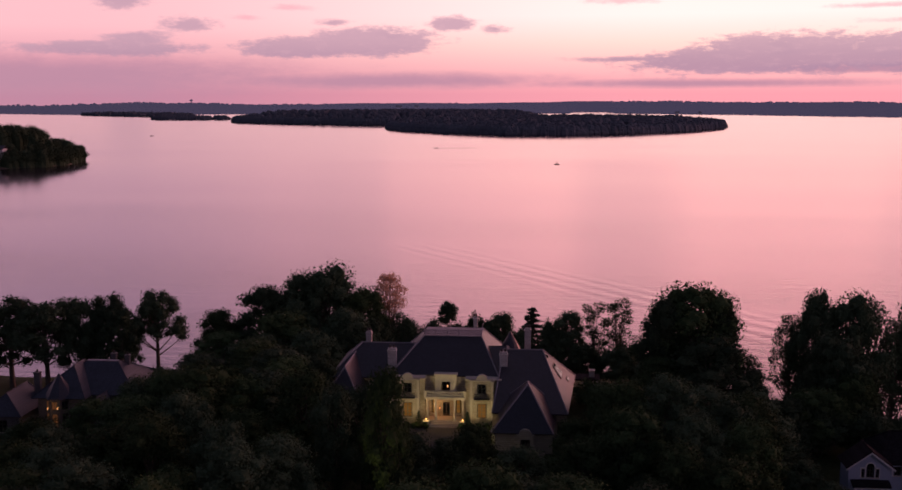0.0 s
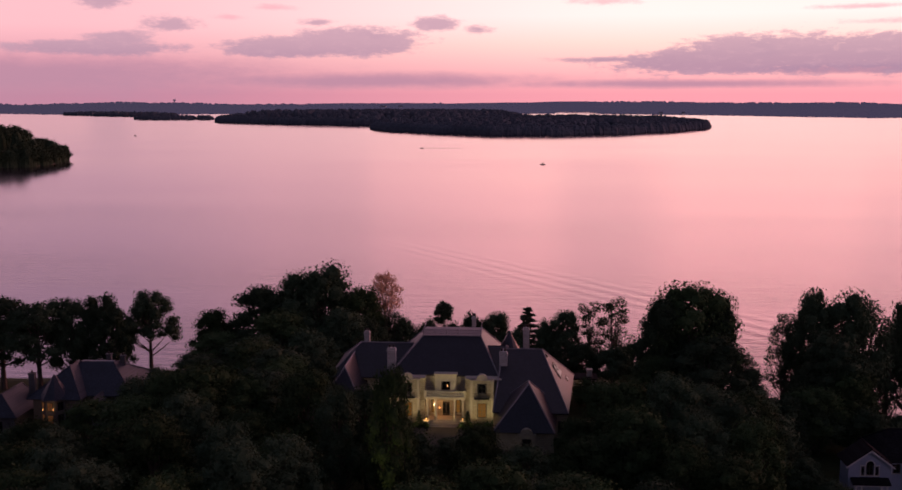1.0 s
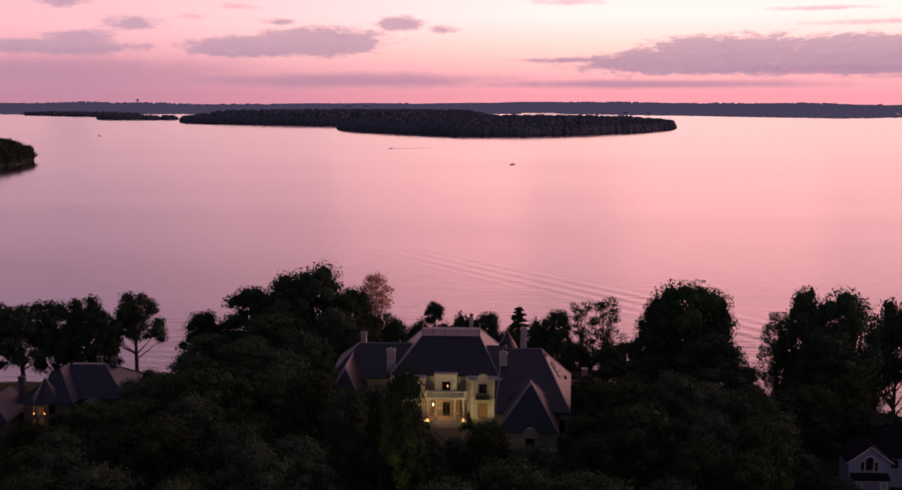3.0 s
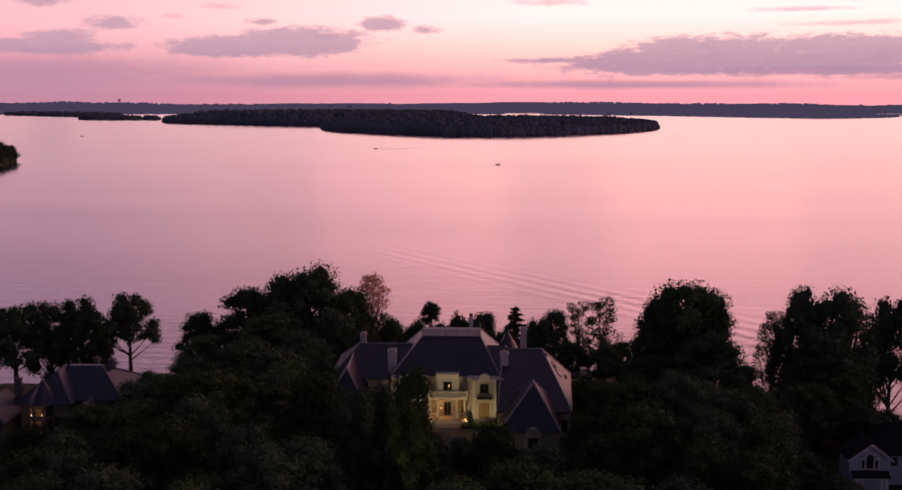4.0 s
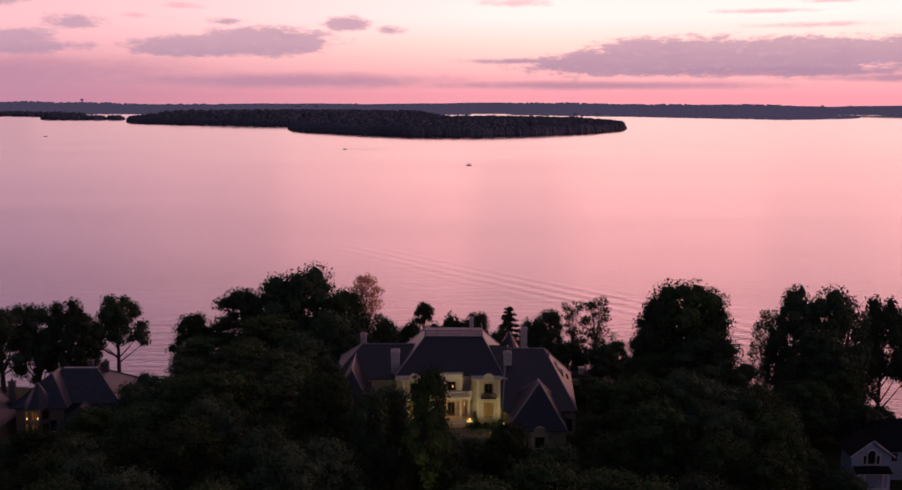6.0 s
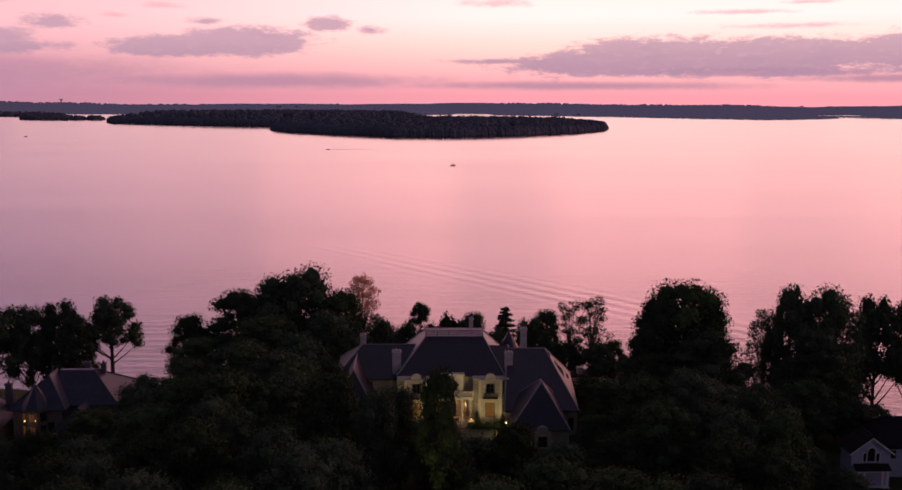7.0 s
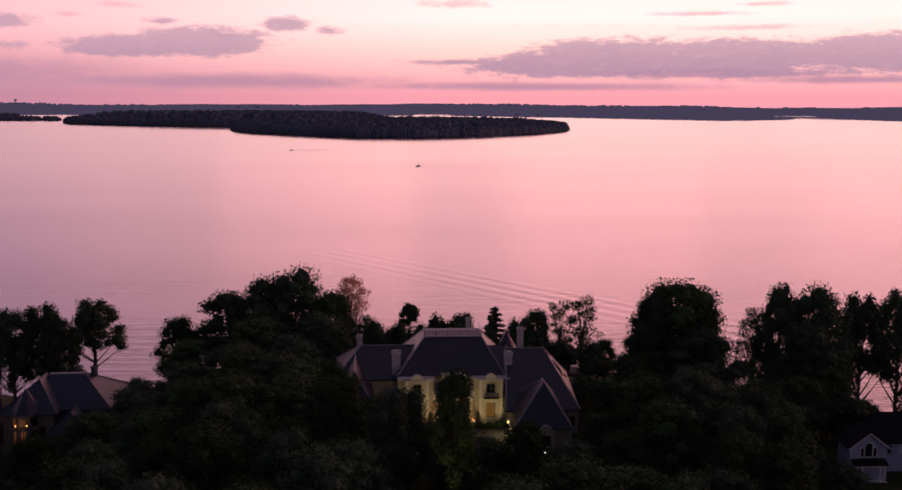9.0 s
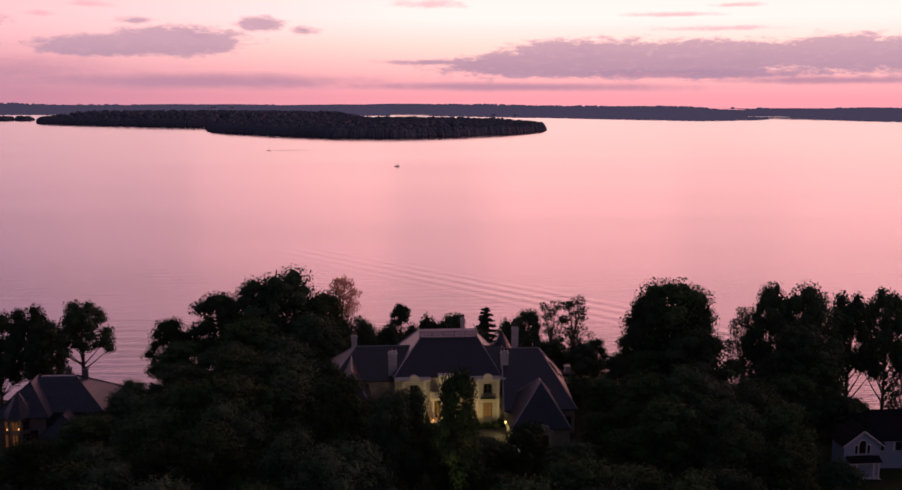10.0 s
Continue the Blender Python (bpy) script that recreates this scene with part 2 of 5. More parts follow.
RUST = material("russet_foliage", (0.62, 0.42, 0.30), 0.65, vary=0.3, scale=0.3, island=0.8, spec=0.2)
nt = RUST.node_tree
thin, both = nt.nodes.new("ShaderNodeBsdfTranslucent"), nt.nodes.new("ShaderNodeMixShader")
both.inputs[0].default_value = 0.72
nt.links.new(nt.nodes["Principled BSDF"].inputs["Base Color"].links[0].from_socket, thin.inputs[0])
nt.links.new(nt.nodes["Principled BSDF"].outputs[0], both.inputs[1])
nt.links.new(thin.outputs[0], both.inputs[2])
nt.links.new(both.outputs[0], nt.nodes["Material Output"].inputs["Surface"])
LAWN = material("lawn_and_leaf_litter", (0.035, 0.048, 0.020), 0.95, vary=0.45, scale=0.09, bump=0.4, fine_scale=30, spec=0.05)
GREYROOF = slate_material("grey_shingle", (0.044, 0.048, 0.070), 0.48, 0.5, 1.5)
GREYWALL = material("grey_render", (0.13, 0.12, 0.12), 0.85, scale=0.5, bump=0.15)
SIDING = material("pale_blue_siding", (0.36, 0.43, 0.56), 0.7, vary=0.1, scale=0.6, bump=0.1)
WHITE = material("white_paint", (0.72, 0.72, 0.72), 0.55, vary=0.06, scale=1.0)
BROWNROOF = slate_material("brown_shingle", (0.020, 0.020, 0.024), 0.9, 0.05, 1.4)
# island foliage with distance haze mixed into its base colour, paler and bluer
HAZED_WOODS = material("haze_tinted_woods", (0.125, 0.142, 0.170), 0.95, vary=0.22, scale=0.012, island=0.35, spec=0.0)
BEACH = material("muddy_shore", (0.14, 0.11, 0.08), 0.9, vary=0.3, scale=0.05)
# evening haze over far land is put in as blue-violet emission
HAZED_FAR = material("far_land_with_haze_glow", (0.03, 0.033, 0.03), 1.0, vary=0.3, scale=0.004, island=0.6, spec=0.0, emit=(0.054, 0.044, 0.084), strength=1.0)
BOAT = material("white_boat_hull", (0.30, 0.28, 0.28), 0.5, scale=1.0)


def water_material():
    m = bpy.data.materials.new("lake_water")
    m.use_nodes = True
    nt = m.node_tree
    b = nt.nodes["Principled BSDF"]
    b.inputs["Base Color"].default_value = (0.030, 0.022, 0.030, 1)
    b.inputs["Roughness"].default_value = 0.11
    b.inputs["IOR"].default_value = 2.2
    tc = nt.nodes.new("ShaderNodeTexCoord")

    def mapped(sx, sy, rot):
        mp = nt.nodes.new("ShaderNodeMapping")
        mp.inputs["Scale"].default_value = (sx, sy, 1)
        mp.inputs["Rotation"].default_value = (0, 0, radians(rot))
        nt.links.new(tc.outputs["Object"], mp.inputs[0])
        return mp.outputs[0]

    def noise_node(vec, scale, detail):
        n = nt.nodes.new("ShaderNodeTexNoise")
        n.inputs["Scale"].default_value, n.inputs["Detail"].default_value = scale, detail
        nt.links.new(vec, n.inputs["Vector"])
        return n.outputs[0]

    def op(kind, a, c):
        n = nt.nodes.new("ShaderNodeMath")
        n.operation = kind
        for k, v in enumerate((a, c)):
            if isinstance(v, (int, float)):
                n.inputs[k].default_value = v
            else:
                nt.links.new(v, n.inputs[k])
        return n.outputs[0]

    ripples = noise_node(mapped(0.035, 0.24, 8), 1.0, 3)
    swell = noise_node(mapped(0.02, 0.09, -6), 1.0, 2)
    calm = noise_node(mapped(0.0016, 0.006, 4), 1.0, 3)
    chop = noise_node(mapped(0.33, 1.15, 14), 1.0, 2)
    h = op("ADD", op("ADD", op("MULTIPLY", ripples, 1.15), op("MULTIPLY", chop, 0.8)), op("MULTIPLY", swell, 0.35))
    # the wake of a passing boat, a fan of long parallel waves
    wv = nt.nodes.new("ShaderNodeTexWave")
    wv.bands_direction = "Y"
    wv.inputs["Scale"].default_value, wv.inputs["Distortion"].default_value, wv.inputs["Detail"].default_value, wv.inputs["Detail Scale"].default_value = 0.034, 1.3, 2.0, 0.2
    nt.links.new(mapped(1, 1, WAKE_TURN), wv.inputs["Vector"])
    spx = nt.nodes.new("ShaderNodeSeparateXYZ")
    nt.links.new(mapped(1, 1, WAKE_TURN), spx.inputs[0])
    across = op("ABSOLUTE", op("SUBTRACT", spx.outputs[1], WAKE_MID), 0)
    mr = nt.nodes.new("ShaderNodeMapRange")
    mr.interpolation_type = "SMOOTHSTEP"
    mr.inputs[1].default_value, mr.inputs[2].default_value, mr.inputs[3].default_value, mr.inputs[4].default_value = 6.0, 26.0, 1.0, 0.0
    nt.links.new(across, mr.inputs[0])
    start = nt.nodes.new("ShaderNodeMapRange")
    start.interpolation_type = "SMOOTHSTEP"
    start.inputs[1].default_value, start.inputs[2].default_value = -520.0, -430.0
    nt.links.new(spx.outputs[0], start.inputs[0])
    h = op("ADD", h, op("MULTIPLY", op("MULTIPLY", op("MULTIPLY", wv.outputs[1], mr.outputs[0]), start.outputs[0]), 0.8))
    bn = nt.nodes.new("ShaderNodeBump")
    bn.inputs["Distance"].default_value = 0.16
    st = nt.nodes.new("ShaderNodeMapRange")
    st.inputs[1].default_value, st.inputs[2].default_value, st.inputs[3].default_value, st.inputs[4].default_value = 0.35, 0.65, 0.2, 0.7
    nt.links.new(calm, st.inputs[0])
    # livelier along the near shore, glassy out on the open lake
    place = nt.nodes.new("ShaderNodeSeparateXYZ")
    nt.links.new(tc.outputs["Object"], place.inputs[0])
    out = nt.nodes.new("ShaderNodeMapRange")
    out.inputs[1].default_value, out.inputs[2].default_value, out.inputs[3].default_value, out.inputs[4].default_value = 260.0, 900.0, 2.0, 0.16
    nt.links.new(place.outputs[1], out.inputs[0])
    nt.links.new(op("MULTIPLY", st.outputs[0], out.outputs[0]), bn.inputs["Strength"])
    nt.links.new(h, bn.inputs["Height"])
    # at a low angle the wave faces that show are those that lean this way, more so where a breeze ruffles the surface
    lean = nt.nodes.new("ShaderNodeMapRange")
    lean.inputs[1].default_value, lean.inputs[2].default_value, lean.inputs[3].default_value, lean.inputs[4].default_value = 0.3, 0.7, -0.025, -0.036
    nt.links.new(calm, lean.inputs[0])
    way = nt.nodes.new("ShaderNodeCombineXYZ")
    nt.links.new(lean.outputs[0], way.inputs[1])
    flat_way, whole, unit = nt.nodes.new("ShaderNodeNewGeometry"), nt.nodes.new("ShaderNodeVectorMath"), nt.nodes.new("ShaderNodeVectorMath")
    whole.operation, unit.operation = "ADD", "NORMALIZE"
    nt.links.new(flat_way.outputs["Normal"], whole.inputs[0])
    nt.links.new(way.outputs[0], whole.inputs[1])
    nt.links.new(whole.outputs[0], unit.inputs[0])
    nt.links.new(unit.outputs[0], bn.inputs["Normal"])
    nt.links.new(bn.outputs[0], b.inputs["Normal"])
    return m


WAKE_TURN, WAKE_MID = 52.4, 270.0
WATER = water_material()
# ---- mesh tools ----
def part(name, bm, mat, parent=None, label=""):
    me = bpy.data.meshes.new(name)
    bmesh.ops.recalc_face_normals(bm, faces=bm.faces)
    bm.to_mesh(me)
    bm.free()
    me.materials.append(mat)
    ob = new(name, me)
    ob.parent = parent
    return tagged(ob, label) if label else ob


def raw_part(name, verts, faces, mat, parent=None):
    me = bpy.data.meshes.new(name)
    me.from_pydata(verts, [], faces)
    me.materials.append(mat)
    ob = new(name, me)
    ob.parent = parent
    return ob


def thing(name, label, category, group="", kind="", at=(0, 0, 0)):
    ob = new(name)
    ob.location = at
    ob.empty_display_size = 0.2
    return tagged(ob, label, category, group, kind)


def box(bm, x0, x1, y0, y1, z0, z1, bevel=0.0):
    v = [bm.verts.new((x, y, z)) for z in (z0, z1) for x, y in ((x0, y0), (x1, y0), (x1, y1), (x0, y1))]
    fs = [bm.faces.new([v[i] for i in q]) for q in ((3, 2, 1, 0), (4, 5, 6, 7), (0, 1, 5, 4), (1, 2, 6, 5), (2, 3, 7, 6), (3, 0, 4, 7))]
    if bevel:
        es = list({e for f in fs for e in f.edges})
        bmesh.ops.bevel(bm, geom=es, offset=bevel, segments=1, affect="EDGES")


def boxed(name, dims, mat, parent=None, label="", bevel=0.0):
    bm = bmesh.new()
    box(bm, *dims, bevel=bevel)
    return part(name, bm, mat, parent, label)


def lathe(bm, x, y, profile, sides=10, turn=0.0):
    """A turned shape from (radius, z) pairs."""
    rings = []
    for r, z in profile:
        rings.append([bm.verts.new((x + r * math.cos(turn + k * math.tau / sides), y + r * math.sin(turn + k * math.tau / sides), z)) for k in range(sides)])
    for a, b in zip(rings, rings[1:]):
        for k in range(sides):
            bm.faces.new((a[k], a[(k + 1) % sides], b[(k + 1) % sides], b[k]))
    bm.faces.new(rings[0][::-1])
    bm.faces.new(rings[-1])


def tube(verts, faces, pts, radii, sides=6):
    """Adds a tapered tube along pts to plain lists."""
    base = len(verts)
    for i, p in enumerate(pts):
        d = (Vector(pts[min(i + 1, len(pts) - 1)]) - Vector(pts[max(i - 1, 0)])).normalized()
        a = d.orthogonal().normalized()
        c = d.cross(a)
        for k in range(sides):
            w = k * math.tau / sides
            verts.append(tuple(Vector(p) + (a * math.cos(w) + c * math.sin(w)) * radii[i]))
    for i in range(len(pts) - 1):
        for k in range(sides):
            a, b = base + i * sides + k, base + i * sides + (k + 1) % sides
            faces.append((a, b, b + sides, a + sides))


def slab(bm, pts, thick):
    """A flat plate through pts with its thickness below it."""
    n = (Vector(pts[1]) - Vector(pts[0])).cross(Vector(pts[2]) - Vector(pts[1])).normalized()
    if n.z < 0:
        n = -n
    a = [bm.verts.new(p) for p in pts]
    b = [bm.verts.new(Vector(p) - n * thick) for p in pts]
    bm.faces.new(a)
    bm.faces.new(b[::-1])
    for k in range(len(pts)):
        j = (k + 1) % len(pts)
        bm.faces.new((a[k], b[k], b[j], a[j]))


def wall_with_openings(bm, axis, x0, x1, z0, z1, at, thick, holes):
    """A wall along x (axis 'x') or y, from at to at + thick, with square openings (x0, x1, z0, z1) right through it."""
    xs = sorted({x0, x1, *[h[0] for h in holes], *[h[1] for h in holes]})
    zs = sorted({z0, z1, *[h[2] for h in holes], *[h[3] for h in holes]})
    for a, b in zip(xs, xs[1:]):
        run = None
        for c, d in zip(zs, zs[1:]):
            mx, mz = (a + b) / 2, (c + d) / 2
            if any(h[0] < mx < h[1] and h[2] < mz < h[3] for h in holes):
                if run:
                    box(bm, *((a, b, at, at + thick) if axis == "x" else (at, at + thick, a, b)), *run)
                run = None
            else:
                run = (run[0] if run else c, d)
        if run:
            box(bm, *((a, b, at, at + thick) if axis == "x" else (at, at + thick, a, b)), *run)


def roof_planes(name, polys, mat, parent, ridge=LEAD, thick=0.22, hips=(), label=""):
    """A roof of sloping plates with its hip and ridge rolls."""
    bm = bmesh.new()
    for p in polys:
        slab(bm, p, thick)
    ob = part(name, bm, mat, parent, label)
    for a, b in hips:
        vs, fs = [], []
        tube(vs, fs, [tuple(Vector(a) + Vector((0, 0, 0.03))), tuple(Vector(b) + Vector((0, 0, 0.03)))], [0.12, 0.12], 6)
        raw_part("ridge_cap", vs, fs, ridge, ob)
    return ob


def hip_roof(name, x0, x1, y0, y1, z0, z1, rx0, rx1, ry0, ry1, mat, parent, label="", ridge=LEAD, skew=0.0):
    """A hipped roof from the eaves up to a ridge (or a flat top) rx0..rx1, ry0..ry1."""
    e = [(x0, y0, z0), (x1 - skew / 2, y0, z0), (x1 + skew / 2, y1, z0), (x0, y1, z0)]
    t = [(rx0, ry0, z1), (rx1, ry0, z1), (rx1, ry1, z1), (rx0, ry1, z1)]
    polys = []
    for k in range(4):
        j = (k + 1) % 4
        q = [e[k], e[j], t[j], t[k]]
        if (Vector(t[j]) - Vector(t[k])).length < 0.01:
            q = [e[k], e[j], t[j]]
        polys.append(q)
    hips = [(e[k], t[k]) for k in range(4)]
    if rx1 - rx0 > 0.01 and ry1 - ry0 < 0.01:
        hips.append((t[0], t[1]))
    if ry1 - ry0 > 0.01 and rx1 - rx0 < 0.01:
        hips.append((t[1], t[2]))
    return roof_planes(name, polys, mat, parent, ridge, hips=hips, label=label)


def window(parent, x0, x1, z0, z1, y, pane_mat, mullions=1, bars=2, name="window"):
    """A framed window that looks along -y, set in an opening: frame, mullions, panes and a sill."""
    bm = bmesh.new()
    t = 0.12
    box(bm, x0, x0 + t, y, y + 0.12, z0, z1)
    box(bm, x1 - t, x1, y, y + 0.12, z0, z1)
    box(bm, x0 + t, x1 - t, y, y + 0.12, z1 - t, z1)
    box(bm, x0 + t, x1 - t, y, y + 0.12, z0, z0 + t)
    w = part(name, bm, FRAME, parent)
    cols, rows = mullions + 1, bars + 1
    dx, dz = (x1 - x0 - 2 * t) / cols, (z1 - z0 - 2 * t) / rows
    for i in range(1, cols):
        boxed("mullion", (x0 + t + i * dx - 0.06, x0 + t + i * dx + 0.06, y + 0.01, y + 0.09, z0 + t, z1 - t), FRAME, w)
    for j in range(1, rows):
        boxed("glazing_bar", (x0 + t, x1 - t, y + 0.02, y + 0.08, z0 + t + j * dz - 0.035, z0 + t + j * dz + 0.035), FRAME, w)
    for i in range(cols):
        boxed("pane", (x0 + t + i * dx + 0.061, x0 + t + (i + 1) * dx - 0.061, y + 0.05, y + 0.065, z0 + t, z1 - t), pane_mat, w)
    boxed("sill", (x0 - 0.12, x1 + 0.12, y - 0.16, y + 0.1, z0 - 0.12, z0 - 0.005), TRIM, w)
    return w
# ---- ground, lake, islands and the far shore ----
def ease(v):
    v = min(1.0, max(0.0, v))
    return v * v * (3 - 2 * v)


def shore_y(x):
    return 268 - 46 * ease((x - 20) / 70) + 3 * math.sin(x * 0.07) + 2 * math.sin(x * 0.19 + 1)


def ground_z(x, y):
    """The bluff: a wooded shelf that falls to the lake."""
    top = 14 + 9 * ease((x + 88) / 36) - 4.2 * ease((x - 22) / 18) - 5 * ease((-99 - x) / 16) - 7 * ease((x - 60) / 14)
    u = shore_y(x) - y
    z = float(np.interp(u, (-60, 0, 18, 60, 85), (-9, -0.3, 8.4 * min(1, top / 20), min(top, 20) * (0.55 + 0.35 * ease((top - 14) / 6)), top)))
    return z + (0.35 * math.sin(x * 0.11 + y * 0.07) + 0.2 * math.sin(x * 0.31 - y * 0.23)) * ease(u / 30) * (0.15 if -40 < x < 12 and 138 < y < 190 else 1)


def grid_axis(lo, hi, step, far):
    inner = list(np.arange(lo, hi + step, step))
    return [float(v) for v in [lo - f for f in far[::-1]] + inner + [hi + f for f in far]]


gx = grid_axis(-260, 260, 6, (60, 180, 500, 1500, 5600))
gy = grid_axis(-60, 320, 6, (60, 180, 500, 1500, 5400))
gv = [(x, y, ground_z(x, y)) for y in gy for x in gx]
gf = [(j * len(gx) + i, j * len(gx) + i + 1, (j + 1) * len(gx) + i + 1, (j + 1) * len(gx) + i) for j in range(len(gy) - 1) for i in range(len(gx) - 1)]
ground = raw_part("ground", gv, gf, LAWN)
ground.data.shade_smooth()
tagged(ground, "dark grassy wooded bluff falling to the lake", "ground", kind="structure")
water = raw_part("water", [(-6000, 205, 0), (6000, 205, 0), (6000, 5600, 0), (-6000, 5600, 0)], [(0, 1, 2, 3)], WATER)
tagged(water, "calm rippled lake mirroring a pink evening sky", "water", kind="structure")


def leaves(verts, faces, rng, c, r, n, size, squash=0.8, inner=0.55):
    """n small leaf sprays in the outer shell of a clump."""
    d = rng.normal(size=(n, 3))
    d /= np.linalg.norm(d, axis=1)[:, None]
    rad = r * (inner + (1.22 - inner) * rng.random(n) ** 0.85)
    p = d * rad[:, None] * (1, 1, squash) + c
    nrm = d + rng.normal(scale=0.7, size=(n, 3)) + (0, 0, 0.3)
    nrm /= np.linalg.norm(nrm, axis=1)[:, None]
    a = np.cross(nrm, rng.normal(size=(n, 3)))
    a /= np.linalg.norm(a, axis=1)[:, None]
    b = np.cross(nrm, a)
    s = size * rng.uniform(0.6, 1.35, n)[:, None]
    base = len(verts)
    quad = np.stack([p - a * s, p - b * s * 0.78 + nrm * s * 0.15, p + a * s, p + b * s * 0.78 + nrm * s * 0.15], 1).reshape(-1, 3)
    verts.extend(map(tuple, quad.tolist()))
    faces.extend((base + 4 * k, base + 4 * k + 1, base + 4 * k + 2, base + 4 * k + 3) for k in range(n))


def blob(verts, faces, c, r, h, rng, lat=5, lon=8):
    """A lumpy tree crown for far woods."""
    base = len(verts)
    ph = rng.uniform(0, 6.28)
    for i in range(lat + 1):
        a = i / lat * math.pi * 0.62
        for k in range(lon):
            w = k * math.tau / lon + ph
            q = rng.uniform(0.88, 1.10)
            verts.append((c[0] + r * q * math.sin(a) * math.cos(w) * 1.15, c[1] + r * q * math.sin(a) * math.sin(w) * 1.15, c[2] + h * (math.cos(a) * rng.uniform(0.92, 1.06))))
    for i in range(lat):
        for k in range(lon):
            a, b = base + i * lon + k, base + i * lon + (k + 1) % lon
            faces.append((a, b, b + lon, a + lon))


def island(name, outline, crest, trees, spread, mat, seed, label, tall=(11, 19), lat=5, lon=8, gap=0.0, sprays=0):
    """A low wooded island inside an outline, with a mud rim and one mass of tree crowns that follow a hill of the given crest."""
    rng, spray_rng = random.Random(seed), np.random.default_rng(seed)
    n = len(outline)
    cx, cy = sum(p[0] for p in outline) / n, sum(p[1] for p in outline) / n

    def inside(x, y):
        hit = False
        for k in range(n):
            (xa, ya), (xb, yb) = outline[k], outline[(k + 1) % n]
            if (ya > y) != (yb > y) and x < (xb - xa) * (y - ya) / (yb - ya) + xa:
                hit = not hit
        return hit

    def edge(x, y):
        best = 1e9
        for k in range(n):
            a, b = Vector(outline[k]), Vector(outline[(k + 1) % n])
            t = max(0, min(1, (Vector((x, y)) - a).dot(b - a) / max(1e-6, (b - a).length_squared)))
            best = min(best, (a + (b - a) * t - Vector((x, y))).length)
        return best

    top = thing(name, label, "island", kind="structure", at=(cx, cy, 0))
    bm = bmesh.new()
    rings = []
    for s, z in ((1.012, -2.0), (1.0, 0.35), (0.97, 1.6), (0.6, crest * 0.6), (0.25, crest)):
        rings.append([bm.verts.new(((x - cx) * s, (y - cy) * s, z)) for x, y in outline])
    for a, b in zip(rings, rings[1:]):
        for k in range(n):
            bm.faces.new((a[k], a[(k + 1) % n], b[(k + 1) % n], b[k]))
    bm.faces.new(rings[-1])
    part("bank", bm, BEACH, top)
    verts, faces = [], []
    xs, ys = [p[0] for p in outline], [p[1] for p in outline]
    made = 0
    while made < trees:
        x, y = rng.uniform(min(xs), max(xs)), rng.uniform(min(ys), max(ys))
        if made < trees * 0.45:  # the rim facing the water is the densest
            k = rng.randrange(n)
            t = rng.random()
            x = outline[k][0] + (outline[(k + 1) % n][0] - outline[k][0]) * t
            y = outline[k][1] + (outline[(k + 1) % n][1] - outline[k][1]) * t
            s = rng.uniform(0.93, 0.99)
            x, y = cx + (x - cx) * s, cy + (y - cy) * s
        if not inside(x, y):
            continue
        made += 1
        if rng.random() < gap:
            continue
        d = edge(x, y)
        ground_here = crest * ease(d / (spread * 2.5))
        h = rng.uniform(*tall) * (0.8 + 0.2 * ease(d / spread + 0.3))
        blob(verts, faces, (x - cx, y - cy, ground_here + h * 0.1), rng.uniform(0.55, 0.9) * h * (0.36 if sprays else 0.85), h * (0.8 if sprays else 1), rng, lat, lon)
        for lobe in range(6 if sprays else 0):
            w, lift = lobe * 1.1 + rng.uniform(0, 1), rng.uniform(0.35, 0.85)
            reach = h * 0.42 * (1.15 - lift) * rng.uniform(0.6, 1.3)
            leaves(verts, faces, spray_rng, (x - cx + reach * math.cos(w), y - cy + reach * math.sin(w), ground_here + h * lift), h * 0.24, sprays, 0.85, 0.8, 0.4)
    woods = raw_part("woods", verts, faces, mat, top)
    tagged(woods, "dense dark mixed woods", kind="stuff")
    return top


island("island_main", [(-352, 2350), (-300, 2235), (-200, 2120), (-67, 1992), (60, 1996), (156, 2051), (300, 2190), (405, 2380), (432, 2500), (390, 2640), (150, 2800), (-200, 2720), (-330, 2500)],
       8, 3600, 45, HAZED_WOODS, 3, "long low island covered in dark woods", tall=(14, 19), lat=4, lon=7)
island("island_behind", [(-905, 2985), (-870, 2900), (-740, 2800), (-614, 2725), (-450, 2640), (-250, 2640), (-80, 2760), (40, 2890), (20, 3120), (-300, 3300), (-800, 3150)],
       17, 2600, 50, HAZED_WOODS, 4, "wooded island lying behind the nearest one", tall=(13, 18), lat=4, lon=7)
island("islet_west", [(-1262, 3265), (-1200, 3225), (-1080, 3228), (-1055, 3255), (-1100, 3290), (-1220, 3300)], 2, 170, 30, HAZED_WOODS, 5, "small flat islet with scattered trees", tall=(9, 14))
island("islet_spit", [(-1052, 3250), (-1010, 3245), (-1000, 3262), (-1045, 3270)], 0.6, 26, 20, HAZED_WOODS, 6, "thin spit with a few single trees", tall=(9, 15), gap=0.35)
island("islet_far", [(-1790, 3925), (-1700, 3850), (-1560, 3760), (-1330, 3600), (-1240, 3640), (-1300, 3760), (-1560, 3950), (-1760, 3990)], 3, 320, 40, HAZED_WOODS, 7, "low wooded spit before the far shore", tall=(9, 14))


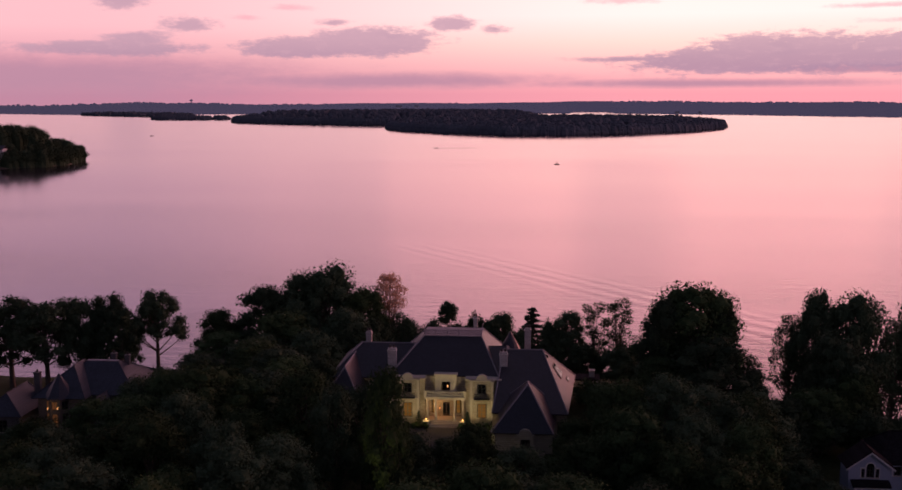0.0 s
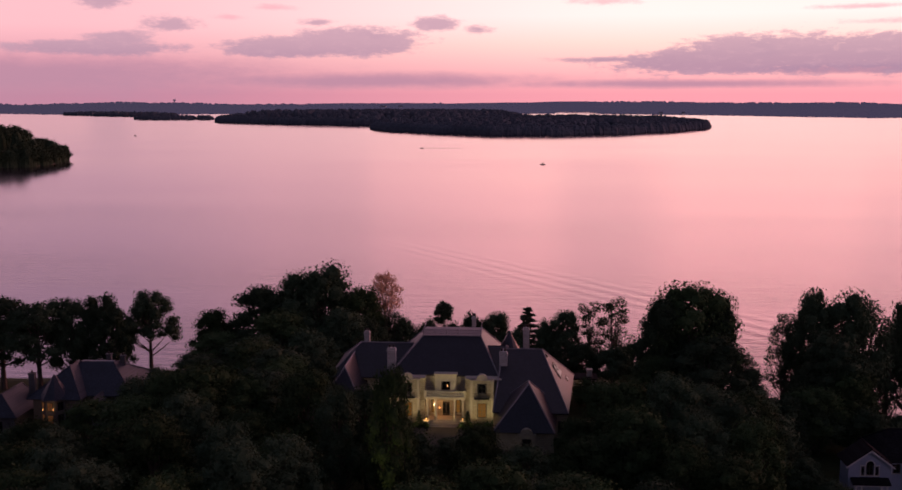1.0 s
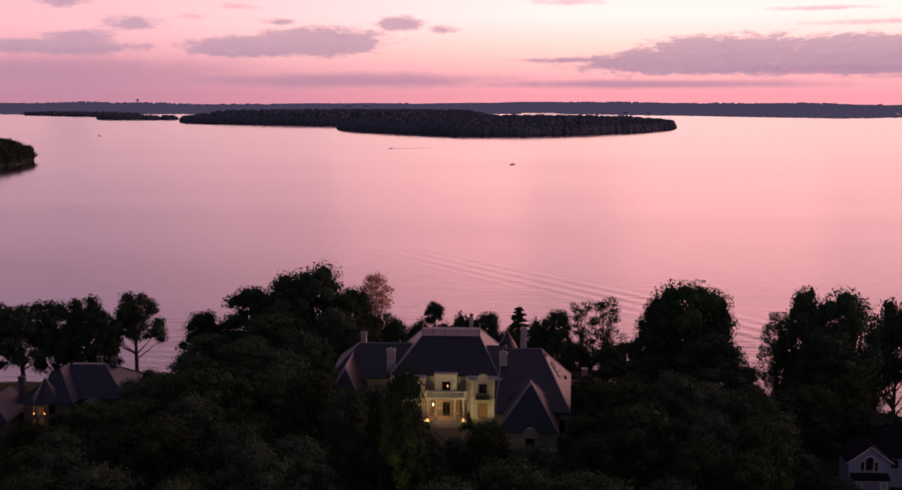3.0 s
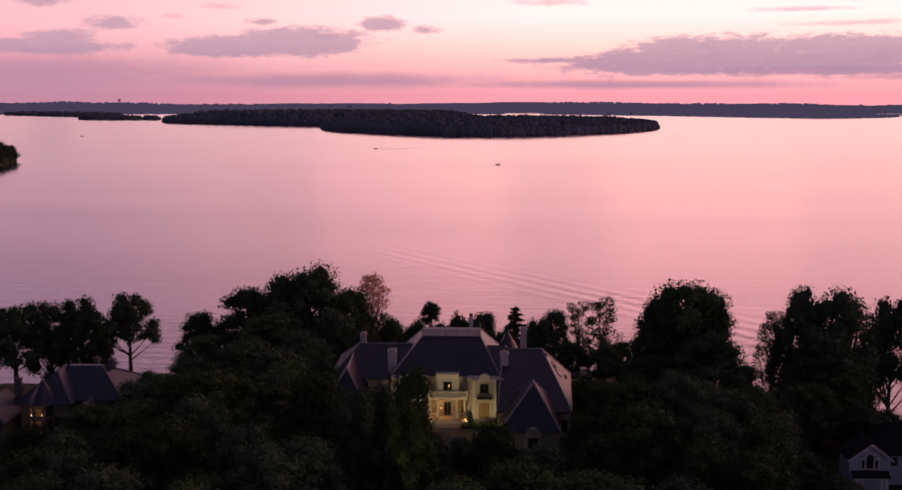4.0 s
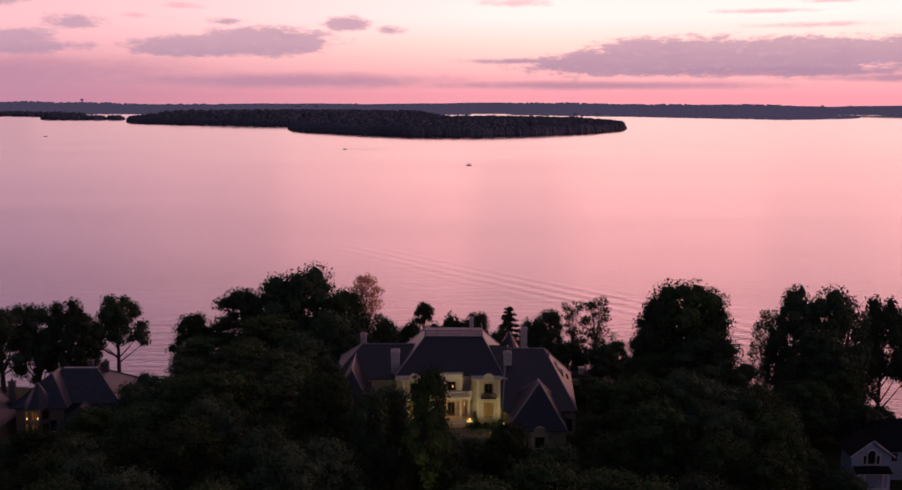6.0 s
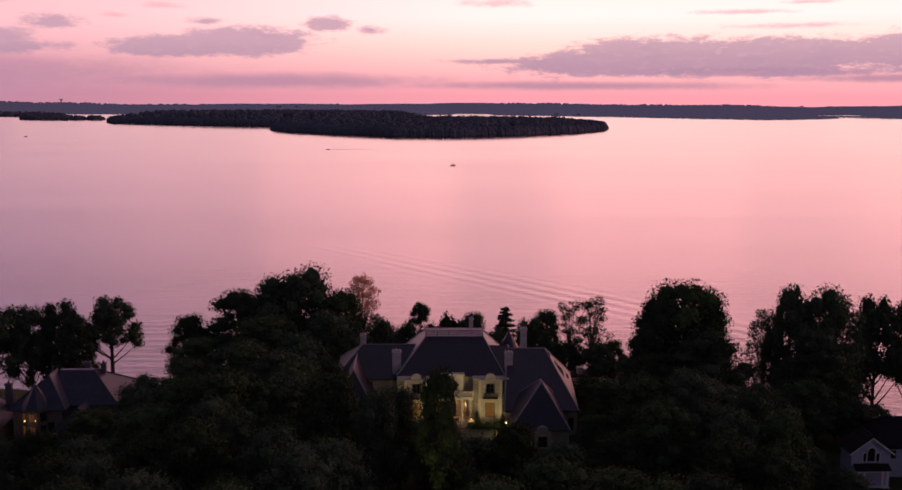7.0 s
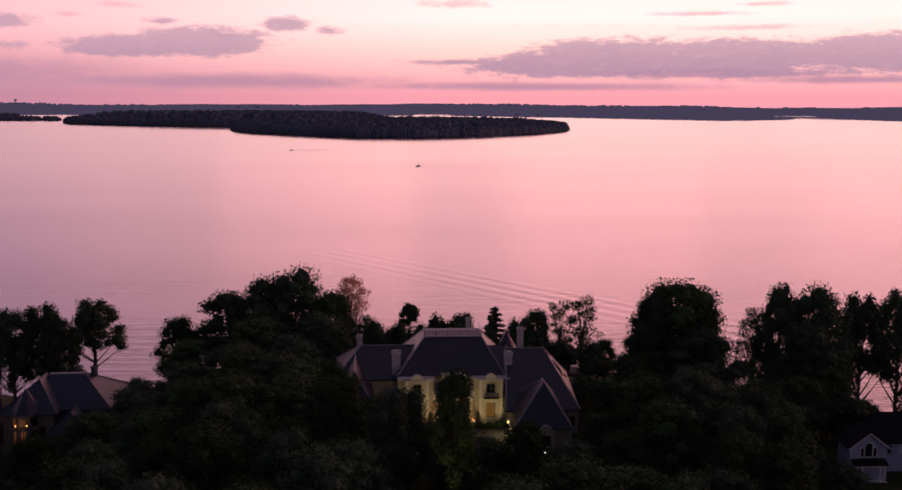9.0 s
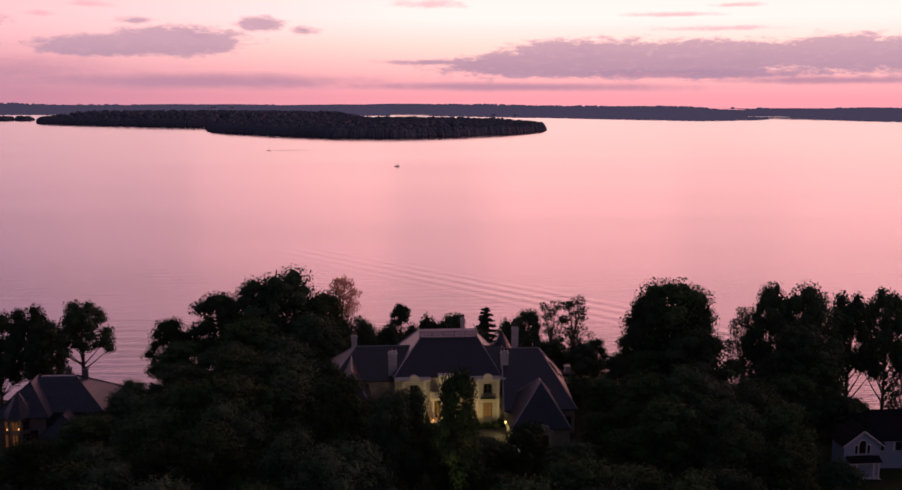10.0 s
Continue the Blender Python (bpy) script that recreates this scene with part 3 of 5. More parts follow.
island("island_near", [(-532, 1130), (-540, 1088), (-570, 1056), (-640, 1040), (-770, 1024), (-800, 1290), (-710, 1330), (-600, 1270), (-546, 1190)],
       20, 330, 20, LEAF2, 8, "wooded point reaching into the lake", tall=(16, 25), lat=6, lon=10, sprays=64)


def far_shore(name, front, label, seed, count):
    """The mainland across the lake: wooded hills behind a shoreline."""
    rng = random.Random(seed)
    top = thing(name, label, "shore", kind="structure")
    fx, fy = [p[0] for p in front], [p[1] for p in front]

    def hill(x, d):
        swell = 7 * math.sin(x * 0.0021 + 1) + 4 * math.sin(x * 0.006) + 2.5 * math.sin(x * 0.017 + d * 0.004)
        return 1.0 + (36 + swell * 0.6) * ease(d / 800)

    xs = list(np.linspace(fx[0], fx[-1], 161))
    ds = (-25, 0, 60, 180, 360, 600, 900, 1300)
    verts = [(float(x), min(float(np.interp(x, fx, fy)) + d, 4905 + (d > 900) * 40), -2 if d < 0 else hill(x, d)) for d in ds for x in xs]
    faces = [(j * 161 + i, j * 161 + i + 1, (j + 1) * 161 + i + 1, (j + 1) * 161 + i) for j in range(len(ds) - 1) for i in range(160)]
    raw_part("hills", verts, faces, HAZED_FAR, top)
    verts, faces = [], []
    for k in range(count):
        x = rng.uniform(fx[0], fx[-1])
        d = rng.choice((rng.uniform(4, 60), rng.uniform(4, 900), rng.uniform(500, 1000)))
        y = float(np.interp(x, fx, fy)) + d
        if y > 4890:
            continue
        h = rng.uniform(6, 8.5)
        blob(verts, faces, (x, y, hill(x, d) - 1), h * rng.uniform(0.9, 1.5), h, rng, 3, 6)
    woods = raw_part("woods", verts, faces, HAZED_FAR, top)
    tagged(woods, "far woods blue with evening haze", kind="stuff")
    return top


far_shore("far_shore_west", [(-4600, 4350), (-2330, 4300), (-2000, 4120), (-1740, 4000), (-1300, 4180), (-800, 4250), (-200, 4260), (118, 4265), (140, 4650), (280, 4660), (302, 4240), (420, 4140), (700, 3950), (1000, 3640), (1170, 3495), (1400, 3640), (1540, 3790), (1552, 4090)],
          "distant wooded mainland under evening haze", 11, 5200)
far_shore("far_shore_east", [(1725, 3860), (1760, 3640), (1860, 3450), (2200, 3380), (3200, 3300), (4200, 3300)], "distant wooded headland beyond the bridge", 12, 1600)
far_shore("far_shore_bay", [(1300, 4480), (2400, 4480)], "hazy shore closing the bay behind the bridge", 13, 500)
# ---- trees ----
def core(verts, faces, rng, c, r, squash=0.8):
    base = len(verts)
    lat, lon = 4, 7
    for i in range(lat + 1):
        a = math.pi * i / lat
        for k in range(lon):
            w = k * math.tau / lon
            q = r * rng.uniform(0.7, 1.05)
            verts.append((c[0] + q * math.sin(a) * math.cos(w), c[1] + q * math.sin(a) * math.sin(w), c[2] + q * math.cos(a) * squash))
    for i in range(lat):
        for k in range(lon):
            x, y = base + i * lon + k, base + i * lon + (k + 1) % lon
            faces.append((x, y, y + lon, x + lon))


def tree_kind(seed, height, radius, bare, lobes, lobe_r, cards, size, leaf, bark, shape="round", solid=True, trunk_r=0.38):
    """One tree as a prototype: a tapered trunk with limbs, and a crown of leaf clumps with gaps between them."""
    rng = np.random.default_rng(seed)
    centres = []
    for k in range(lobes):
        u = (k + 0.5) / lobes
        if shape == "round":
            zz = bare + (1 - bare) * (0.12 + 0.78 * u)
            wide = math.sin(math.pi * min(1, 0.22 + 0.72 * u)) ** 0.8
        elif shape == "umbrella":
            zz = bare + (1 - bare) * (0.14 + 0.74 * u)
            wide = 1.0 - 0.55 * u ** 2
        else:
            zz = bare + (1 - bare) * (0.06 + 0.86 * u)
            wide = 0.35 + 0.75 * math.sin(math.pi * (0.1 + 0.75 * u)) * (0.6 + 0.4 * (k % 3 > 0))
        a = k * 2.39996 + rng.uniform(-0.5, 0.5)
        rr = radius * wide * math.sqrt(rng.uniform(0.12, 0.95)) * 0.82
        centres.append((rr * math.cos(a), rr * math.sin(a), height * zz + rng.uniform(-0.5, 0.5), lobe_r * rng.uniform(0.7, 1.25)))
    tv, tf = [], []
    lean = rng.uniform(-0.6, 0.6, 2)
    spine = [(lean[0] * s * s, lean[1] * s * s, height * 0.86 * s - 0.6 * (s == 0)) for s in (0, 0.12, 0.3, 0.5, 0.72, 1.0)]
    tube(tv, tf, spine, [trunk_r * w for w in (1.35, 1.0, 0.85, 0.65, 0.4, 0.12)], 7)
    for k, (x, y, z, r) in enumerate(centres):
        if shape == "umbrella" and k % 2:
            continue
        s = max(0.16, min(0.8, (z / height) * 0.66 - 0.08 + (rng.uniform(0.05, 0.2) if shape == "umbrella" else 0)))
        st = Vector((lean[0] * s * s, lean[1] * s * s, height * 0.86 * s))
        mid = st.lerp(Vector((x, y, z)), 0.55) + Vector((rng.uniform(-0.4, 0.4), rng.uniform(-0.4, 0.4), -0.35))
        tube(tv, tf, [tuple(st), tuple(mid), (x, y, z)], [trunk_r * 0.38, trunk_r * 0.24, trunk_r * 0.07], 5)
    cv, cf = [], []
    for x, y, z, r in centres:
        if solid:
            core(cv, cf, rng, (x, y, z), r * 0.68)
        leaves(cv, cf, rng, (x, y, z), r, int(cards * (r / lobe_r) ** 2), size)
    return tv, tf, cv, cf, bark, leaf, height, radius


def conifer_kind(seed, height, radius):
    rng = np.random.default_rng(seed)
    tv, tf, cv, cf = [], [], [], []
    tube(tv, tf, [(0, 0, -0.6), (0, 0, height * 0.5), (0, 0, height)], [0.3, 0.2, 0.03], 6)
    for k in range(52):
        u = k / 52
        z = height * (0.12 + 0.86 * u)
        reach = radius * (1 - u) ** 0.8 * rng.uniform(0.65, 1.1) + 0.25
        a = k * 2.39996
        tip = (reach * math.cos(a), reach * math.sin(a), z - reach * 0.18)
        tube(tv, tf, [(0, 0, z), tip], [0.07, 0.02], 4)
        for s in (0.4, 0.75, 1.0):
            leaves(cv, cf, rng, (tip[0] * s, tip[1] * s, z + (tip[2] - z) * s), 0.26 + reach * 0.20, 60, 0.16, 0.5)
    return tv, tf, cv, cf, BARK, NEEDLE, height, radius


KINDS = {
    "oak_a": tree_kind(1, 16, 6.5, 0.16, 34, 1.9, 330, 0.165, LEAF2, BARK),
    "oak_b": tree_kind(2, 16, 6.5, 0.16, 38, 1.7, 300, 0.160, LEAF2, BARK),
    "oak_c": tree_kind(3, 16, 6.5, 0.14, 34, 1.9, 330, 0.165, LEAF, BARK),
    "maple": tree_kind(4, 16, 5.5, 0.12, 36, 1.55, 270, 0.155, LEAF, BARK),
    "open_a": tree_kind(5, 18, 6.5, 0.36, 46, 1.35, 230, 0.17, LEAF2, BARK, "umbrella", trunk_r=0.42),
    "open_b": tree_kind(6, 18, 6.5, 0.22, 44, 1.35, 230, 0.17, LEAF2, BARK, "umbrella", trunk_r=0.42),
    "slim_a": tree_kind(7, 17, 2.8, 0.26, 40, 0.78, 74, 0.15, LEAF, BIRCHBARK, "tall", False, 0.2),
    "slim_b": tree_kind(8, 17, 2.8, 0.22, 44, 0.80, 74, 0.15, LEAF, BIRCHBARK, "tall", False, 0.2),
    "airy": tree_kind(9, 16, 4.5, 0.22, 64, 0.9, 80, 0.15, LEAF2, BARK, "round", False, 0.26),
    "russet": tree_kind(10, 16, 3.6, 0.62, 70, 0.62, 62, 0.11, RUST, BIRCHBARK, "round", False, 0.2),
    "fir": conifer_kind(11, 16, 3.4),
    "tufted": tree_kind(14, 18, 2.6, 0.70, 24, 0.80, 150, 0.15, LEAF2, BARK, "round", True, 0.2),
    "bushy": tree_kind(13, 9, 5.0, 0.06, 32, 1.5, 240, 0.16, LEAF2, BARK, "round", True, 0.22),
    "shrub": tree_kind(12, 5, 3.0, 0.05, 14, 1.2, 190, 0.16, LEAF, BARK, "round", True, 0.14),
}
LABELS = {
    "oak_a": ("oak_tree", "broad dense dark green oak with rounded crown"),
    "oak_b": ("oak_tree", "large dark oak with lumpy dense crown"),
    "oak_c": ("oak_tree", "wide green oak with heavy full crown"),
    "maple": ("maple_tree", "full green maple with a tall leafy crown"),
    "open_a": ("shade_tree", "tall open-crowned tree with a bare forking trunk"),
    "open_b": ("shade_tree", "high-crowned tree with bare limbs and gaps"),
    "slim_a": ("slender_tree", "thin pale-barked tree with sparse tall crown"),
    "slim_b": ("slender_tree", "slim airy tree standing near the shore"),
    "airy": ("thin_tree", "loose tree with see-through sparse foliage"),
    "russet": ("russet_tree", "sparse tree with brown autumn leaves"),
    "fir": ("fir_tree", "small pointed dark green conifer"),
    "tufted": ("tufted_tree", "tall bare-stemmed tree with a small round top"),
    "bushy": ("bushy_tree", "low bushy dark green tree leafy to the ground"),
    "shrub": ("shrub", "dense rounded dark green garden shrub"),
}
PROTOS = {}


def plant(kind, x, y, top, radius, turn=0.0, base=None, group=""):
    """A tree of a kind, with its foot in the ground, its top at a height and its crown of a radius."""
    tv, tf, cv, cf, bark, leaf, h0, r0 = KINDS[kind]
    z = ground_z(x, y) if base is None else base
    sh, sr = (top - z) / (h0 * 1.0), radius / r0
    m = Matrix.LocRotScale((x, y, z), Euler((0, 0, radians(turn))), (sr, sr, sh))
    if kind not in PROTOS:
        name, label = LABELS[kind]
        ob = thing(name, label, "shrub" if kind == "shrub" else "tree", "garden shrubs" if kind == "shrub" else "trees on the bluff")
        raw_part("trunk", tv, tf, bark, ob)
        raw_part("crown", cv, cf, leaf, ob)
        PROTOS[kind] = ob
        ob.matrix_basis = m
        return ob
    proto = PROTOS[kind]
    keep = tuple(proto.scale)
    proto.scale = (1, 1, 1)
    ob = copy_thing(proto, m)
    proto.scale = keep
    return ob


# along the water: the trees that stand out against the lake
for k, (kind, x, y, top, r) in enumerate([
    ("open_a", -97, 249, 28.8, 8.6), ("open_b", -108, 246, 28.4, 8.6), ("oak_b", -114.5, 243, 27.8, 7.2), ("open_b", -102.5, 240, 26.5, 6.5), ("open_a", -122, 240, 28.0, 10.5), ("open_b", -133, 243, 28.0, 10.5), ("open_a", -144, 240, 27.4, 9),
    ("oak_a", -46.5, 220, 40.8, 10.5), ("oak_c", -38.5, 219, 36.5, 7.0), ("oak_b", -60, 219, 36.2, 9.5), ("maple", -70.5, 217, 31.5, 6.0), ("oak_c", -53, 206, 33.5, 8.5), ("oak_b", -40, 206, 34.0, 7.0), ("maple", -66, 205, 29.0, 7.0), ("bushy", -38, 204, 31.5, 6.5), ("bushy", -45, 198, 31.0, 7.0), ("oak_a", -52, 222, 38.5, 8.5), ("bushy", -56, 196, 30.0, 7.5),
    ("russet", -34.2, 228, 38.0, 5.0), ("airy", -30.5, 220, 31.0, 4.0), ("bushy", -35, 214, 30.0, 5.0), ("bushy", -29.5, 222, 28.4, 5.0), ("bushy", -24, 223, 27.6, 4.6),
    ("tufted", -21, 230.5, 30.6, 2.7), ("bushy", -18, 226, 26.2, 5.0), ("bushy", -14, 231, 27.2, 5.0), ("oak_b", -8.6, 232, 28.2, 5.6), ("bushy", -4.5, 218, 27.0, 5.0), ("bushy", -11.5, 228, 26.6, 4.8),
    ("fir", -1.7, 226.8, 30.8, 4.6), ("bushy", 2.5, 219, 28.6, 4.2), ("oak_b", 6.5, 217, 32.0, 5.2), ("bushy", 9.5, 208, 26.5, 5.0), ("bushy", 16, 206, 26.5, 5.0), ("slim_a", 11.8, 217, 34.6, 3.2), ("slim_b", 16.6, 217.5, 35.2, 4.4), ("maple", 20, 210, 27, 3.5),
    ("oak_c", 27.4, 181, 45.0, 9.4), ("oak_b", 21.5, 179, 42.5, 5.6), ("oak_a", 32, 182, 42.0, 5.4), ("oak_a", 29, 173, 37.0, 9.0), ("maple", 20.5, 174, 33.5, 5.0),
    ("airy", 44, 214, 24.0, 3.4), ("oak_b", 51.5, 194, 41.4, 6.2), ("airy", 47.6, 197, 37.0, 4.4), ("oak_a", 57, 192, 41.0, 8.0), ("airy", 62.5, 197, 40.6, 6.5), ("oak_a", 51, 178, 36.5, 8.0),
    ("open_a", 73, 203, 37.8, 7.0), ("airy", 68, 200, 36.0, 4.5), ("open_a", 84, 208, 38.0, 7.0), ("oak_c", 53, 173, 31.5, 5.5), ("airy", 79, 190, 30, 6), ("oak_b", 92, 196, 36, 8), ("bushy", 57, 186, 30.0, 6.0), ("bushy", 64, 182, 20.5, 5.0), ("bushy", 70, 174, 20.0, 5.5), ("bushy", 79, 178, 17.5, 5.5), ("bushy", 88, 184, 17.0, 6.0), ("bushy", 72, 160, 22.5, 5.5), ("bushy", 62, 166, 20.5, 4.5), ("bushy", 50, 188, 27.5, 5.0), ("bushy", 40, 196, 23.5, 5.0), ("bushy", 22, 196, 27.0, 5.0), ("bushy", 30, 198, 28.0, 5.0), ("bushy", 38, 148, 24.5, 4.5), ("bushy", 37, 158, 26.0, 5.0), ("bushy", 41, 140, 24.0, 4.0), ("bushy", 47, 170, 27.0, 5.5), ("bushy", 54, 168, 26.0, 5.5), ("bushy", 40, 168, 28.0, 6.0),
]):
    plant(kind, x, y, top, r, k * 67 % 360)

# round the houses and down to the road: the canopy below the camera
for k, (kind, x, y, top, r) in enumerate([
    ("oak_c", -50, 144, 38.6, 7.5), ("oak_a", -58, 150, 34.5, 7.5), ("oak_b", -41, 150, 36.0, 7.0), ("maple", -33.5, 141, 39.2, 6.0), ("oak_a", -44, 170, 34.5, 8.0), ("oak_c", -52, 182, 33.0, 8.0), ("oak_b", -62, 178, 31.0, 7.5),
    ("maple", -18.6, 121.5, 45.4, 3.9), ("oak_b", -26.5, 128, 40.0, 4.6), ("oak_a", -36, 154, 34.5, 5.5), ("oak_b", -36, 162, 35.4, 4.3), ("oak_c", -41, 159, 36.0, 6.0), ("oak_c", -28.5, 152, 32.0, 4.5), ("oak_a", -34, 160, 31.5, 5.0),
    ("oak_c", 11, 166, 30.5, 4.5), ("shrub", 9.5, 178, 27.0, 4.0), ("oak_a", 16, 160, 31.0, 6.0), ("oak_c", 13, 150, 31.8, 6.0), ("oak_b", 26, 158, 32.5, 7.0), ("oak_a", 34, 163, 30.5, 6.5), ("maple", 5.5, 146, 31.0, 4.0),
    ("oak_b", -24.0, 134, 38.6, 5.0), ("maple", -18.8, 128, 36.6, 3.4), ("oak_a", -17, 131, 33.0, 4.8), ("oak_c", -8.6, 130, 35.0, 4.4), ("oak_b", -2.0, 129, 32.4, 4.8), ("oak_c", 6, 132, 32.6, 5.0), ("oak_a", 13, 135, 32.0, 5.2), ("oak_b", -13, 138, 30.0, 3.6), ("shrub", -6.5, 139, 27.4, 3.4), ("shrub", 1.5, 140, 26.6, 3.4), ("maple", -20.5, 139, 32.0, 3.6),
    ("shrub", -10.5, 145, 26.6, 3.0), ("oak_c", 7, 142, 29.5, 3.8),
    ("oak_a", -88, 161, 22.0, 4.5), ("oak_c", -80, 152, 27.0, 5.5), ("oak_b", -97, 164, 20.0, 4.5), ("oak_c", -74, 160, 28.0, 6.0), ("oak_a", -70, 172, 28.0, 6.5), ("oak_b", -84, 142, 27.0, 6.0), ("oak_a", -95, 147, 24.0, 6.0), ("oak_c", -106, 160, 21.0, 5.5), ("oak_a", -72, 186, 26.0, 5.0), ("oak_c", -110, 172, 21.0, 4.5),
    ("oak_b", 33, 150, 31.5, 6.5), ("oak_c", 46, 170, 29.5, 6.5), ("oak_a", 22, 146, 32.5, 6.5),
]):
    plant(kind, x, y, top, r, k * 83 % 360)

rng_t = random.Random(21)
for j in range(7):
    for i in range(21):
        x = -100 + i * 9.2 + rng_t.uniform(-2.6, 2.6) + (j % 2) * 4.5
        y = 92 + j * 9.0 + rng_t.uniform(-2.5, 2.5)
        kind = rng_t.choice(("oak_a", "oak_b", "oak_c", "maple", "oak_c"))
        tall, r, turn = rng_t.uniform(11.5, 15.5), rng_t.uniform(5.0, 6.6), rng_t.uniform(0, 360)
        if x > 0.5 * y + 6 or x < -36 - 0.55 * y:
            continue
        if y > 100 and (0.27 < x / y < 0.38 or 0.46 < (x + 31.4) / y < 0.6):
            continue
        if x < -72 - (y - 92) * 0.3 and y > 112:
            continue
        if y > 126 and (-34 < x < 12 or 40 < x < 66 or x < -70):
            continue
        if y > 116 and (-16 < x < 6 or 44 < x < 60):
            tall = rng_t.uniform(8, 10.5)
        if x < -70:
            tall = rng_t.uniform(9, 12)
        if math.hypot(x + 19.5, y - 114) < 7.5:
            continue
        plant(kind, x, y, ground_z(x, y) + tall, r, turn)
# ---- the mansion ----
G = 23.2
mansion = thing("mansion", "floodlit limestone mansion with steep dark slate roofs", "house", at=(0, 0, 0))


def walls(name, x0, x1, y0, y1, z0, z1, mat, parent, front=(), t=0.4):
    """Four walls round a block, the front (towards -y) with openings."""
    bm = bmesh.new()
    wall_with_openings(bm, "x", x0, x1, z0, z1, y0, t, front)
    box(bm, x0, x1, y1 - t, y1, z0, z1)
    box(bm, x0, x0 + t, y0 + t, y1 - t, z0, z1)
    box(bm, x1 - t, x1, y0 + t, y1 - t, z0, z1)
    return part(name, bm, mat, parent)


# centre, with the entrance set back between two bays
CX = -15.5
walls("wall", -24.6, -6.2, 167.0, 184.0, 22.0, 30.9, STONE, mansion,
      [(CX - 0.62, CX + 0.62, 23.95, 26.4), (CX + 1.55, CX + 2.5, 24.4, 26.8), (CX - 2.5, CX - 1.55, 24.4, 26.8), (CX - 0.75, CX + 0.75, 28.4, 30.1)])
boxed("floor_slab", (-24.2, -6.6, 167.4, 183.6, 22.2, 23.9), PAVE, mansion)
door = boxed("front_door", (CX - 0.6, CX + 0.6, 167.12, 167.2, 23.95, 26.38), OAK, mansion, "tall dark oak double door")
for sx in (-1, 1):
    boxed("door_panel", (CX + sx * 0.3 - 0.22, CX + sx * 0.3 + 0.22, 167.08, 167.12, 24.3, 26.1), GLASS, door)
window(mansion, CX + 1.55, CX + 2.5, 24.4, 26.8, 167.1, AMBER, 0, 2)
window(mansion, CX - 2.5, CX - 1.55, 24.4, 26.8, 167.1, AMBER, 0, 2)
window(mansion, CX - 0.75, CX + 0.75, 28.4, 30.1, 167.1, GLASS, 1, 1)
# the dormer front over the balcony
bm = bmesh.new()
wall_with_openings(bm, "x", CX - 1.8, CX + 1.8, 27.9, 31.2, 166.2, 0.4, [(CX - 0.75, CX + 0.75, 28.4, 30.1)])
box(bm, CX - 1.8, CX - 1.4, 166.6, 168.4, 30.0, 31.2)
box(bm, CX + 1.4, CX + 1.8, 166.6, 168.4, 30.0, 31.2)
box(bm, CX - 1.95, CX + 1.95, 166.05, 168.6, 31.2, 31.42)
part("dormer_front", bm, TRIM, mansion)
boxed("hall_lamp", (CX + 0.18, CX + 0.32, 166.96, 167.06, 28.9, 29.35), BULB, mansion)

